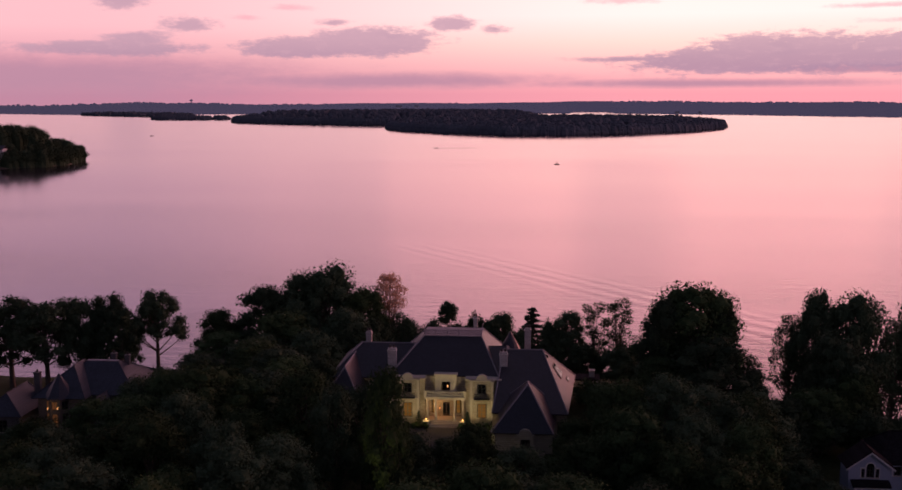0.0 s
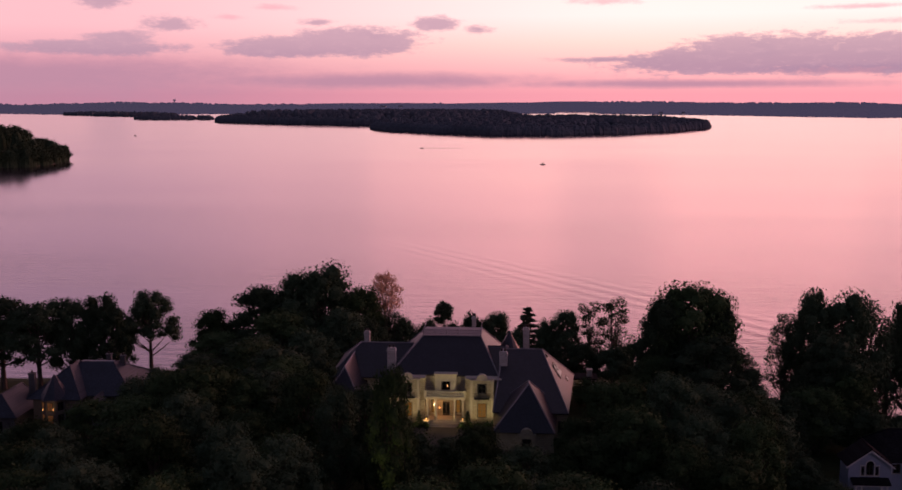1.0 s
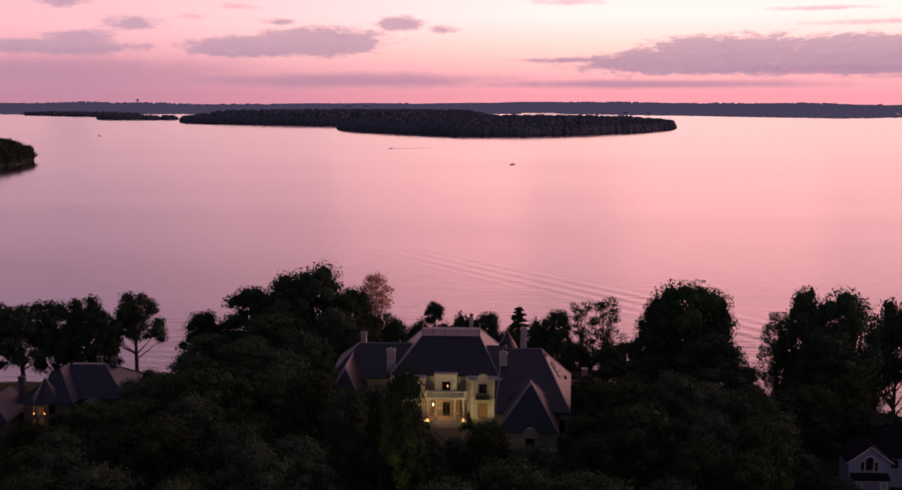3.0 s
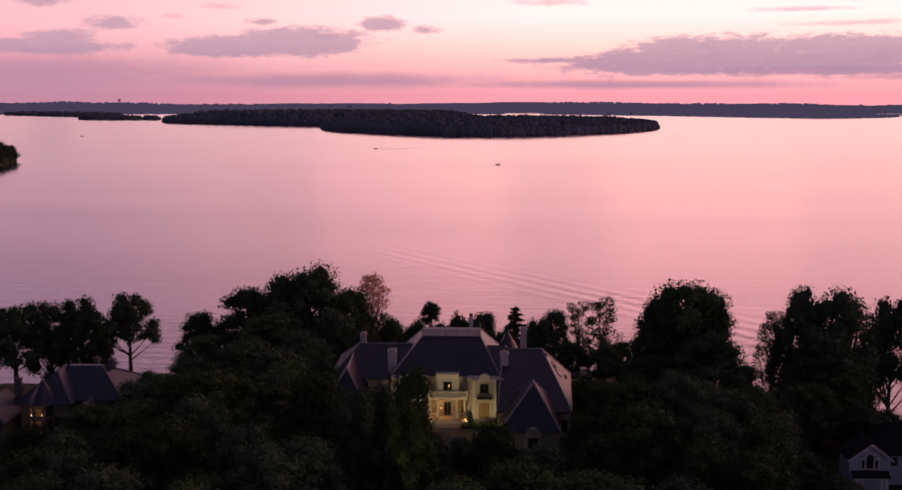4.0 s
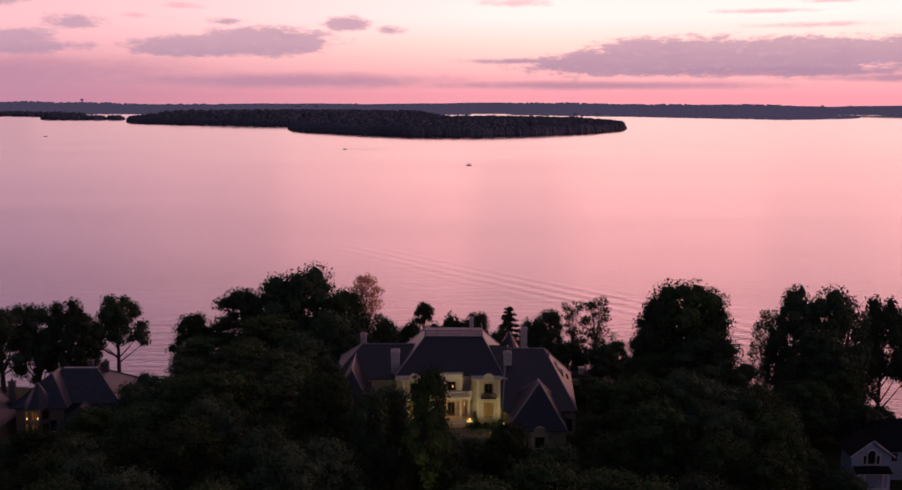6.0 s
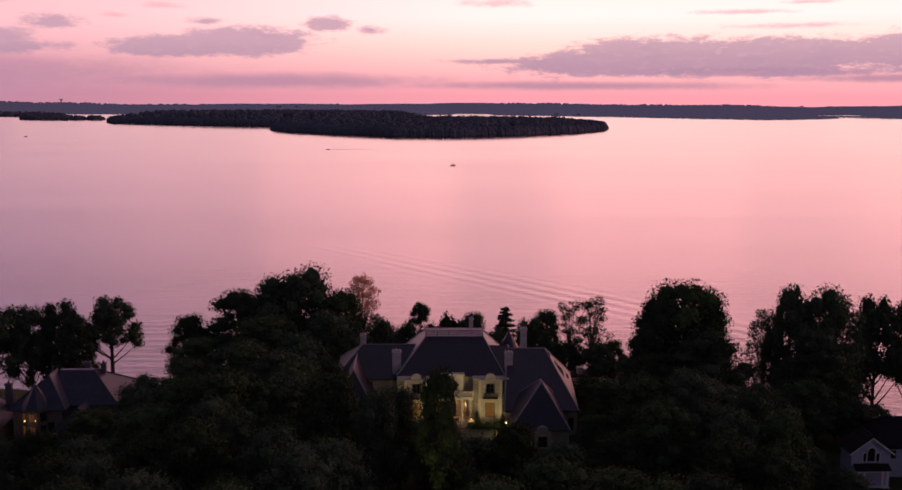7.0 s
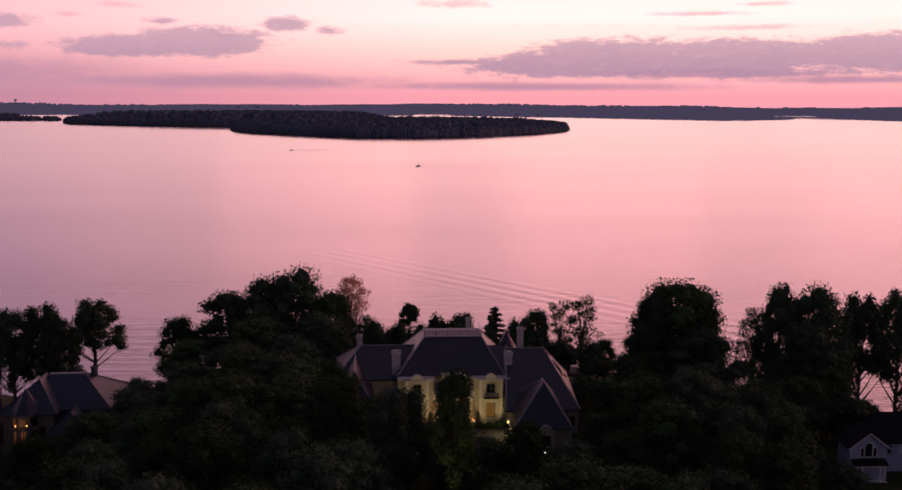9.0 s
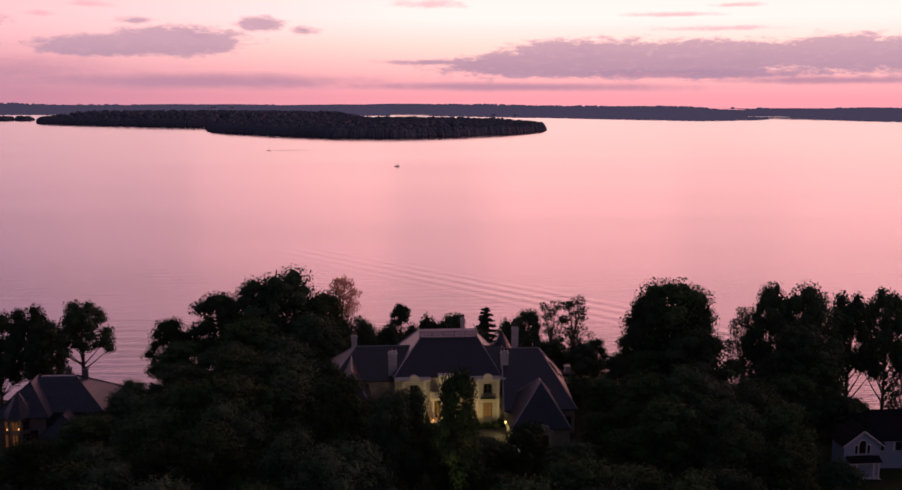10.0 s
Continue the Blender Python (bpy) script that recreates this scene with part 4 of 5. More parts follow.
for side in (-1, 1):
    bx = CX + side * 6.15
    # shallow wing of the front and the bay before it
    outer, inner = bx + side * 3.1, bx - side * 2.75
    xa, xb = min(outer, inner), max(outer, inner)
    bm = bmesh.new()
    wall_with_openings(bm, "x", xa, xb, 22.2, 30.75, 165.2, 0.4, [(bx - 0.8, bx + 0.8, 24.6, 27.1), (bx - 0.76, bx + 0.76, 28.75, 30.4)])
    box(bm, xa, xa + 0.4, 165.6, 167.0, 22.2, 30.75)
    box(bm, xb - 0.4, xb, 165.6, 167.0, 22.2, 30.75)
    part("pavilion_wall", bm, STONE, mansion)
    bm = bmesh.new()
    wall_with_openings(bm, "x", bx - 1.9, bx + 1.9, 22.2, 30.9, 164.0, 0.4, [(bx - 0.8, bx + 0.8, 24.6, 27.1), (bx - 0.76, bx + 0.76, 28.75, 30.4)])
    box(bm, bx - 1.9, bx - 1.5, 164.4, 165.2, 22.2, 30.9)
    box(bm, bx + 1.5, bx + 1.9, 164.4, 165.2, 22.2, 30.9)
    part("bay", bm, STONE, mansion)
    # string course, cornice, round pediment
    bm = bmesh.new()
    box(bm, bx - 2.0, bx + 2.0, 163.85, 165.2, 27.75, 28.0, 0.03)
    part("string_course", bm, TRIM, mansion)
    bm = bmesh.new()
    box(bm, xa - 0.1, xb + 0.1, 164.95, 167.3, 30.76, 31.0, 0.04)
    box(bm, bx - 2.05, bx + 2.05, 163.8, 165.2, 30.91, 31.1, 0.04)
    part("cornice", bm, TRIM, mansion)
    bm = bmesh.new()
    n = 14
    ring = [(bx + 0.92 * math.cos(math.pi * k / n), 31.1 + 0.92 * math.sin(math.pi * k / n)) for k in range(n + 1)]
    a = [bm.verts.new((x, 163.9, z)) for x, z in ring]
    b = [bm.verts.new((x, 164.6, z)) for x, z in ring]
    bm.faces.new(a)
    bm.faces.new(b[::-1])
    for k in range(n + 1):
        j = (k + 1) % (n + 1)
        bm.faces.new((a[k], b[k], b[j], a[j]))
    for s in (-1, 1):
        box(bm, bx + s * 1.45 - 0.45, bx + s * 1.45 + 0.45, 163.95, 164.5, 31.1, 31.35, 0.05)
    part("pediment", bm, TRIM, mansion, "round-headed carved stone pediment")
    window(mansion, bx - 0.8, bx + 0.8, 24.6, 27.1, 164.12, AMBER, 1, 3)
    window(mansion, bx - 0.76, bx + 0.76, 28.75, 30.4, 164.12, GLASS, 1, 1)
    # a little balcony of iron under the upper window
    bm = bmesh.new()
    for k in range(13):
        x = bx - 1.2 + k * 0.2
        box(bm, x - 0.02, x + 0.02, 163.5, 163.54, 28.0, 28.8)
    box(bm, bx - 1.25, bx + 1.25, 163.48, 163.56, 28.8, 28.86)
    box(bm, bx - 1.25, bx + 1.25, 163.4, 164.0, 27.9, 28.02)
    part("window_balcony", bm, IRON, mansion)
    for s in (-1, 1):
        boxed("quoin_strip", (bx + s * 1.75 - 0.2, bx + s * 1.75 + 0.2, 163.93, 164.0, 22.2, 30.9), TRIM, mansion)

# porch: columns, balcony slab, balustrade
for x in (CX - 2.95, CX - 1.55, CX + 1.55, CX + 2.95):
    bm = bmesh.new()
    lathe(bm, x, 165.1, [(0.34, 23.9), (0.34, 24.1), (0.24, 24.2), (0.22, 25.6), (0.19, 27.1), (0.30, 27.3), (0.34, 27.45)], 12)
    part("column", bm, TRIM, mansion)
bm = bmesh.new()
box(bm, CX - 3.4, CX + 3.4, 164.6, 167.0, 27.45, 27.95, 0.06)
part("balcony_slab", bm, TRIM, mansion)
balustrade = boxed("balustrade", (CX - 3.35, CX + 3.35, 164.68, 164.95, 28.68, 28.82), TRIM, mansion, "turned stone balustrade")
for k in range(27):
    x = CX - 3.12 + k * 0.24
    bm = bmesh.new()
    lathe(bm, x, 164.81, [(0.05, 27.95), (0.09, 28.2), (0.045, 28.45), (0.06, 28.68)], 6)
    part("baluster", bm, TRIM, balustrade)
for s in (-1, 1):
    boxed("pier", (CX + s * 3.3 - 0.2, CX + s * 3.3 + 0.2, 164.6, 165.0, 27.95, 28.95), TRIM, balustrade)
# flight of steps between two pedestals
for k in range(5):
    boxed("step", (CX - 2.2 - 0.12 * k, CX + 2.2 + 0.12 * k, 164.6 - 0.36 * (k + 1), 164.6 - 0.36 * k, 22.6, 23.9 - 0.16 * (k + 1)), TRIM, mansion)
boxed("landing", (CX - 3.3, CX + 3.3, 164.6, 167.0, 22.4, 23.9), TRIM, mansion)
for s in (-1, 1):
    bm = bmesh.new()
    box(bm, CX + s * 3.0 - 0.4, CX + s * 3.0 + 0.4, 163.0, 163.8, 22.4, 24.1, 0.04)
    box(bm, CX + s * 3.0 - 0.5, CX + s * 3.0 + 0.5, 162.9, 163.9, 24.1, 24.25, 0.03)
    box(bm, CX + s * 3.1 - 0.22, CX + s * 3.1 + 0.22, 163.8, 164.6, 22.4, 24.0, 0.03)
    part("stair_pedestal", bm, TRIM, mansion)

# roofs
hip_roof("main_roof", -25.0, -6.0, 166.8, 185.0, 31.0, 36.0, -20.0, -10.0, 174.4, 180.5, SLATE, mansion, "steep dark blue slate hipped roof", skew=1.4)
hip_roof("link_roof", -10.4, -3.6, 167.4, 182.4, 30.95, 34.2, -9.4, -5.6, 174.6, 175.2, SLATE, mansion)
deck = boxed("roof_deck", (-20.1, -9.9, 174.3, 180.6, 35.9, 36.12), LEAD, mansion)
rail = boxed("deck_rail", (-20.05, -9.95, 174.35, 174.43, 36.98, 37.08), LEAD, mansion, "pale lattice railing round the roof deck")
boxed("rail_low", (-20.05, -9.95, 174.36, 174.42, 36.28, 36.36), LEAD, rail)
for s in (-20.05, -10.03):
    boxed("rail_side", (s, s + 0.08, 174.43, 180.45, 36.98, 37.08), LEAD, rail)
for k in range(6):
    boxed("rail_post", (-20.05 + k * 1.99, -19.9 + k * 1.99, 174.32, 174.47, 36.12, 37.2), LEAD, rail)
for k in range(50):
    boxed("rail_bar", (-19.88 + k * 0.2, -19.79 + k * 0.2, 174.37, 174.41, 36.36, 36.98), LEAD, rail)

walls("west_wall", -35.0, -24.6, 169.0, 183.0, 21.5, 30.0, STONE, mansion, [(-33.5, -32.1, 24.4, 26.6), (-30.5, -29.1, 24.4, 26.6), (-33.5, -32.1, 27.8, 29.3), (-30.5, -29.1, 27.8, 29.3), (-27.6, -26.2, 24.4, 26.6)])
for x in (-33.5, -30.5, -27.6):
    window(mansion, x, x + 1.4, 24.4, 26.6, 169.1, GLASS, 1, 2)
for x in (-33.5, -30.5):
    window(mansion, x, x + 1.4, 27.8, 29.3, 169.1, GLASS, 1, 1)
hip_roof("west_roof", -35.6, -20.0, 168.3, 183.8, 30.0, 34.2, -31.2, -21.0, 176.0, 176.0, SLATE, mansion)
walls("west_pavilion_wall", -34.6, -29.4, 160.6, 169.0, 21.5, 28.2, STONE, mansion, [(-32.9, -31.1, 24.2, 26.6)])
window(mansion, -32.9, -31.1, 24.2, 26.6, 160.7, GLASS, 1, 2)
hip_roof("west_pavilion_roof", -35.2, -28.8, 160.0, 176.0, 28.2, 33.0, -32.0, -32.0, 163.6, 175.0, SLATE, mansion)

walls("east_wall", -6.2, 4.5, 159.6, 181.0, 21.0, 27.3, STONE, mansion, [(3.0, 4.0, 23.6, 25.8)])
window(mansion, 3.0, 4.0, 23.6, 25.8, 159.7, GLASS, 1, 2)
east_roof = hip_roof("east_roof", -7.4, 5.6, 158.4, 181.6, 27.4, 34.4, -6.0, 0.55, 172.0, 172.0, SLATE, mansion, skew=1.9)
walls("garage_wall", -6.7, 2.2, 152.4, 160.0, 21.0, 26.4, STONE, mansion, [(-3.4, -1.0, 21.0, 25.6)])
hip_roof("garage_roof", -7.3, 2.8, 151.8, 166.0, 26.3, 32.6, -1.7, -1.7, 157.0, 158.6, SLATE, mansion, skew=1.0)
# arched wall-dormer over the garage front
bm = bmesh.new()
wall_with_openings(bm, "x", -3.4, -0.6, 23.2, 26.1, 151.6, 0.5, [(-2.75, -1.25, 23.6, 25.4)])
ring = [(-2.0 + 1.0 * math.cos(math.pi * k / 12), 26.1 + 0.85 * math.sin(math.pi * k / 12)) for k in range(13)]
a = [bm.verts.new((x, 151.6, z)) for x, z in ring]
b = [bm.verts.new((x, 152.6, z)) for x, z in ring]
bm.faces.new(a)
bm.faces.new(b[::-1])
for k in range(13):
    bm.faces.new((a[k], b[k], b[(k + 1) % 13], a[(k + 1) % 13]))
part("garage_dormer", bm, STONE, mansion)
window(mansion, -2.75, -1.25, 23.6, 25.4, 151.8, GLASS, 1, 1)


def on_east_slope(u, v):
    """A point of the east hip: u from the front eave to the back, v from the eave up to the peak."""
    a, b, c = Vector((4.65, 158.4, 27.4)), Vector((6.55, 181.6, 27.4)), Vector((0.55, 172.0, 34.4))
    return a.lerp(b, u).lerp(c, v)


for u, v, du, dv in ((0.56, 0.36, 0.13, 0.30), (0.5, 0.82, 0.06, 0.07), (0.70, 0.16, 0.05, 0.08)):
    n = (on_east_slope(1, 0) - on_east_slope(0, 0)).cross(on_east_slope(0.5, 1) - on_east_slope(0, 0)).normalized()
    n = n if n.x > 0 else -n
    quad = [on_east_slope(u - du, v), on_east_slope(u + du, v), on_east_slope(u + du, v + dv), on_east_slope(u - du, v + dv)]
    bm = bmesh.new()
    slab(bm, [tuple(q + n * 0.14) for q in quad], 0.14)
    sk = part("skylight", bm, FRAME, mansion, "dark roof light set in the slates")
    mid = sum(quad, Vector()) / 4
    bm = bmesh.new()
    slab(bm, [tuple(mid + (q - mid) * 0.86 + n * 0.16) for q in quad], 0.015)
    part("pane", bm, GLASS, sk)

# small pointed tower behind the east range
bm = bmesh.new()
lathe(bm, -5.1, 178.0, [(1.9, 26.0), (1.9, 32.2)], 12)
part("tower_wall", bm, STONE, mansion)
bm = bmesh.new()
lathe(bm, -5.1, 178.0, [(2.3, 32.1), (2.2, 32.3), (1.2, 34.2), (0.06, 36.2)], 12)
part("tower_roof", bm, SLATE, mansion)


def chimney(x, y, z0, z1, w=0.66, d=0.5, pots=2):
    bm = bmesh.new()
    box(bm, x - w, x + w, y - d, y + d, z0, z1 - 0.9, 0.03)
    box(bm, x - w - 0.1, x + w + 0.1, y - d - 0.1, y + d + 0.1, z1 - 0.9, z1 - 0.68, 0.03)
    box(bm, x - w + 0.06, x + w - 0.06, y - d + 0.06, y + d - 0.06, z1 - 0.68, z1 - 0.35, 0.02)
    c = part("chimney", bm, CHIM, mansion, "pale stone chimney stack")
    for k in range(pots):
        px = x + (k - (pots - 1) / 2) * w * 0.9
        bm = bmesh.new()
        lathe(bm, px, y, [(0.17, z1 - 0.35), (0.15, z1 - 0.05), (0.19, z1), (0.16, z1 + 0.12)], 8)
        part("chimney_pot", bm, POT, c)


chimney(-5.95, 168.6, 29.0, 35.2)
chimney(-25.0, 169.9, 29.5, 35.2, w=0.72)
chimney(-2.1, 181.6, 26.0, 36.4, w=0.55)
chimney(-11.6, 183.2, 30.0, 38.0, w=0.36, d=0.4)
chimney(-31.5, 185.0, 28.0, 34.6, w=0.5)


# ---- lamps of the mansion ----
def lantern(x, y, z, watts, label="small lit porch lantern", bulb=BULB, size=0.16, color=(1.0, 0.55, 0.22)):
    t = thing("lantern", label, "lamp", "lanterns of the mansion", at=(x, y, z))
    bm = bmesh.new()
    box(bm, -size, size, -size, size, 0, 0.04)
    for sx in (-1, 1):
        for sy in (-1, 1):
            box(bm, sx * size - 0.015, sx * size + 0.015, sy * size - 0.015, sy * size + 0.015, 0.04, size * 3)
    lathe(bm, 0, 0, [(size * 1.5, size * 3), (0.03, size * 4.2)], 4, math.pi / 4)
    part("cage", bm, IRON, t)
    bm = bmesh.new()
    lathe(bm, 0, 0, [(size * 0.4, 0.05), (size * 0.75, size * 1.2), (size * 0.4, size * 2.4)], 8)
    part("bulb", bm, bulb, t)
    if watts:
        l = new("lantern_light", bpy.data.lights.new("lantern_light", "POINT"))
        l.data.energy, l.data.color, l.data.shadow_soft_size = watts, color, 0.12
        l.location = (x, y - 0.45, z + 0.4)
    return t


lantern(CX - 3.0, 163.4, 24.25, 26)
lantern(CX + 3.0, 163.4, 24.25, 26)
lantern(CX - 1.05, 166.55, 25.2, 42, color=(1.0, 0.40, 0.13))
lantern(-7.1, 158.6, 25.2, 120, "bright lantern on the wall by the garage", BULB, 0.18, (1.0, 0.80, 0.36))


def uplight(x, y, z, watts, tx, ty, tz, spread=80):
    t = thing("ground_spotlight", "small black floodlight set in the planting", "lamp", "garden floodlights", at=(x, y, z))
    bm = bmesh.new()
    lathe(bm, 0, 0, [(0.05, -0.3), (0.05, 0.05), (0.11, 0.1), (0.13, 0.3)], 8)
    part("housing", bm, IRON, t)
    l = new("floodlight_beam", bpy.data.lights.new("floodlight_beam", "SPOT"))
    l.data.energy, l.data.color, l.data.spot_size, l.data.spot_blend, l.data.shadow_soft_size = watts, (1.0, 0.76, 0.38), radians(spread), 0.8, 0.15
    l.matrix_world = look((x, y, z + 0.34), (tx, ty, tz))


for bx in (CX - 6.15, CX + 6.15):
    uplight(bx - 1.6, 158.9, 23.4, 440, bx - 0.7, 164, 28.5, 95)
    uplight(bx + 1.8, 158.9, 23.4, 440, bx + 0.9, 164, 28.5, 95)
uplight(CX - 2.6, 160.4, 23.4, 360, CX - 1.4, 166, 28.5, 95)
uplight(CX + 2.6, 160.4, 23.4, 360, CX + 1.4, 166, 28.5, 95)
# added lamp without a known fixture, brightens the tall maple's crown
uplight(-20.5, 111.5, 23.3, 2300, -18.6, 121.5, 43, 44)
# extra pair on the balcony, added only to lift the dormer front
for side in (-1, 1):
    uplight(CX + side * 2.4, 165.2, 28.3, 55, CX + side * 0.9, 166.2, 30.3, 100)
# ---- forecourt, garden and lamps ----
court = boxed("pavement", (-27, 1, 147, 162.6, 22.7, 23.32), PAVE, label="dark gravel forecourt before the mansion")
tagged(court, category="pavement", kind="structure")
for k, (x, y, top, r) in enumerate([(-12.6, 162.2, 24.2, 0.8), (-11.2, 162.2, 24.2, 0.8), (-9.8, 162.2, 24.2, 0.8), (-8.4, 162.2, 24.3, 0.8), (-7.3, 163.2, 24.4, 0.8),
                                    (-18.6, 162.4, 24.2, 0.7), (-20.2, 162.2, 24.2, 0.8), (-21.6, 162.2, 24.2, 0.8), (-23.2, 162.2, 24.3, 0.8), (-26.2, 163, 26.5, 1.8), (-28, 158, 26.5, 2.2)]):
    plant("shrub", x, y, top, r, k * 71, 23.2)
for x in (-19.6, -11.6):
    plant("fir", x, 162.4, 26.3, 0.75, 30, 23.2)


def garden_lamp(x, y, z, tall=0.9):
    t = thing("garden_lamp", "low black garden light with a bright head", "lamp", "garden lamps", at=(x, y, z))
    bm = bmesh.new()
    lathe(bm, 0, 0, [(0.06, -0.3), (0.04, 0.1), (0.04, tall), (0.16, tall + 0.02), (0.02, tall + 0.2)], 8)
    part("post", bm, IRON, t)
    bm = bmesh.new()
    lathe(bm, 0, 0, [(0.06, tall - 0.16), (0.10, tall - 0.1), (0.10, tall), ], 8)
    part("bulb", bm, BULBW, t)


for x, y in ((-5.2, 149.0), (-4.4, 148.4), (-6.4, 148.6), (-25.8, 149.5), (-28.5, 147.5), (-22.2, 148.0), (-2.8, 147.6)):
    garden_lamp(x, y, 23.3)

# ---- pool pavilion behind the mansion ----
pav = thing("garden_pavilion", "small stone garden pavilion with a tall chimney", "pavilion", at=(8.8, 192, 21.5))
bm = bmesh.new()
wall_with_openings(bm, "x", -2.4, 2.4, -1.0, 2.6, -1.8, 0.35, [(-1.6, 0.2, -0.2, 1.9)])
box(bm, -2.4, 2.4, 1.45, 1.8, -1.0, 2.6)
box(bm, -2.4, -2.05, -1.45, 1.45, -1.0, 2.6)
box(bm, 2.05, 2.4, -1.45, 1.45, -1.0, 2.6)
part("wall", bm, CHIM, pav)
boxed("roof", (-2.7, 2.7, -2.1, 2.1, 2.6, 2.85), BROWNROOF, pav)
bm = bmesh.new()
box(bm, 0.7, 1.7, -0.5, 0.5, 2.85, 4.0, 0.03)
box(bm, 0.6, 1.8, -0.6, 0.6, 4.0, 4.2, 0.03)
part("chimney", bm, CHIM, pav)
lantern(7.6, 190.05, 22.3, 6, "orange lamp on the garden pavilion")

# ---- the neighbour's house to the west ----
west = thing("neighbour_house", "grey house with hipped shingle roofs and a turret", "house")
walls("wall", -95.8, -78.3, 187.2, 202.8, 12.5, 20.3, GREYWALL, west, [(-88.5, -86.9, 15.5, 17.6), (-84.5, -82.9, 15.5, 17.6), (-81.8, -80.6, 15.5, 17.6)])
for x in (-88.5, -84.5):
    window(west, x, x + 1.6, 15.5, 17.6, 187.3, GLASS, 1, 1)
window(west, -81.8, -80.6, 15.5, 17.6, 187.3, GLASS, 1, 1)
hip_roof("roof", -96.6, -77.4, 186.5, 203.5, 20.2, 24.8, -90.6, -84.2, 194.6, 195.4, GREYROOF, west, "grey shingle hipped roof", ridge=GREYROOF)
hip_roof("cross_roof", -97.0, -86.3, 183.6, 197.0, 20.15, 24.85, -91.4, -91.4, 190.6, 195.2, GREYROOF, west, ridge=GREYROOF)
walls("cross_wall", -96.2, -87.2, 184.6, 187.2, 12.5, 20.1, GREYWALL, west, [(-90.2, -88.6, 15.5, 17.6)])
window(west, -90.2, -88.6, 15.5, 17.6, 184.7, GLASS, 1, 1)
boxed("roof_cap", (-90.6, -84.2, 194.5, 195.5, 24.72, 24.9), LEAD, west)
bm = bmesh.new()
lathe(bm, -92.2, 185.6, [(2.5, 12.5), (2.5, 20.2)], 8, math.pi / 8)
part("turret_wall", bm, GREYWALL, west)
bm = bmesh.new()
lathe(bm, -92.2, 185.6, [(3.0, 20.1), (2.9, 20.3), (0.08, 24.6)], 8, math.pi / 8)
part("turret_roof", bm, GREYROOF, west)
for k, lit in ((-1, True), (0, True), (1, False)):
    a = math.radians(-90 + 45 * k)
    c, s = math.cos(a), math.sin(a)
    for z0, z1 in ((18.0, 19.6), (14.6, 17.2)):
        bm = bmesh.new()
        box(bm, -0.55, 0.55, -0.06, 0.06, z0, z1)
        w = part("window", bm, FRAME, west)
        w.matrix_basis = Matrix.Translation((-92.2 + 2.36 * c, 185.6 + 2.36 * s, 0)) @ pose(0, 0, 0, 0, 0, 45 * k)
        for sx in (-1, 1):
            pane = boxed("pane", (sx * 0.26 - 0.2, sx * 0.26 + 0.2, -0.085, -0.062, z0 + 0.08, z1 - 0.08), DIMPANE if lit else GLASS, w)
walls("west_wing_wall", -105.0, -98.0, 180.6, 190.0, 7.5, 17.6, GREYWALL, west, [(-102.6, -100.4, 14.2, 16.6)])
window(west, -102.6, -100.4, 14.2, 16.6, 180.7, GLASS, 1, 2)
hip_roof("west_wing_roof", -105.7, -97.3, 180.0, 192.0, 17.5, 21.2, -101.5, -101.5, 183.0, 191.0, GREYROOF, west, ridge=GREYROOF)
walls("east_wing_wall", -87.0, -80.2, 181.4, 187.2, 12.5, 17.4, GREYWALL, west, [(-84.6, -82.6, 13.8, 16.0)])
window(west, -84.6, -82.6, 13.8, 16.0, 181.5, GLASS, 1, 1)
hip_roof("east_wing_roof", -87.7, -79.5, 180.7, 190.0, 17.3, 20.8, -83.6, -83.6, 182.6, 189.6, GREYROOF, west, ridge=GREYROOF)
for x, y, top, w in ((-86.4, 198.0, 25.6, 0.5), (-99.0, 190.5, 23.4, 0.6), (-82.9, 196.5, 25.7, 0.45)):
    bm = bmesh.new()
    box(bm, x - w, x + w, y - 0.45, y + 0.45, 19.0, top - 0.25, 0.03)
    box(bm, x - w - 0.1, x + w + 0.1, y - 0.55, y + 0.55, top - 0.25, top, 0.03)
    ch = part("chimney", bm, GREYWALL, west)
    bm = bmesh.new()
    lathe(bm, x, y, [(0.2, top), (0.17, top + 0.5)], 8)
    part("chimney_pot", bm, POT, ch)
for x, z in ((-93.4, 18.6), (-91.4, 18.6)):
    lantern(x, 182.7, z - 0.4, 14, "warm lit lantern beside the turret windows")
lantern(-94.2, 181.4, 14.1, 8, "small warm lantern low beside the path")

# ---- the pale house to the east ----
eh = thing("siding_house", "pale blue clapboard house with a white-trimmed gable", "house")
bm = bmesh.new()
wall_with_openings(bm, "x", 44.7, 50.7, 17.5, 24.4, 147.0, 0.3, [(47.15, 48.25, 22.7, 24.3), (46.45, 46.95, 22.7, 24.0), (48.45, 48.95, 22.7, 24.0)])
box(bm, 44.7, 45.0, 147.3, 151.0, 17.5, 24.4)
box(bm, 50.4, 50.7, 147.3, 151.0, 17.5, 24.4)
box(bm, 45.0, 50.4, 150.7, 151.0, 17.5, 24.4)
vs = [bm.verts.new(p) for p in ((44.7, 150.7, 24.4), (50.7, 150.7, 24.4), (47.7, 150.7, 26.6), (44.7, 151.0, 24.4), (50.7, 151.0, 24.4), (47.7, 151.0, 26.6))]
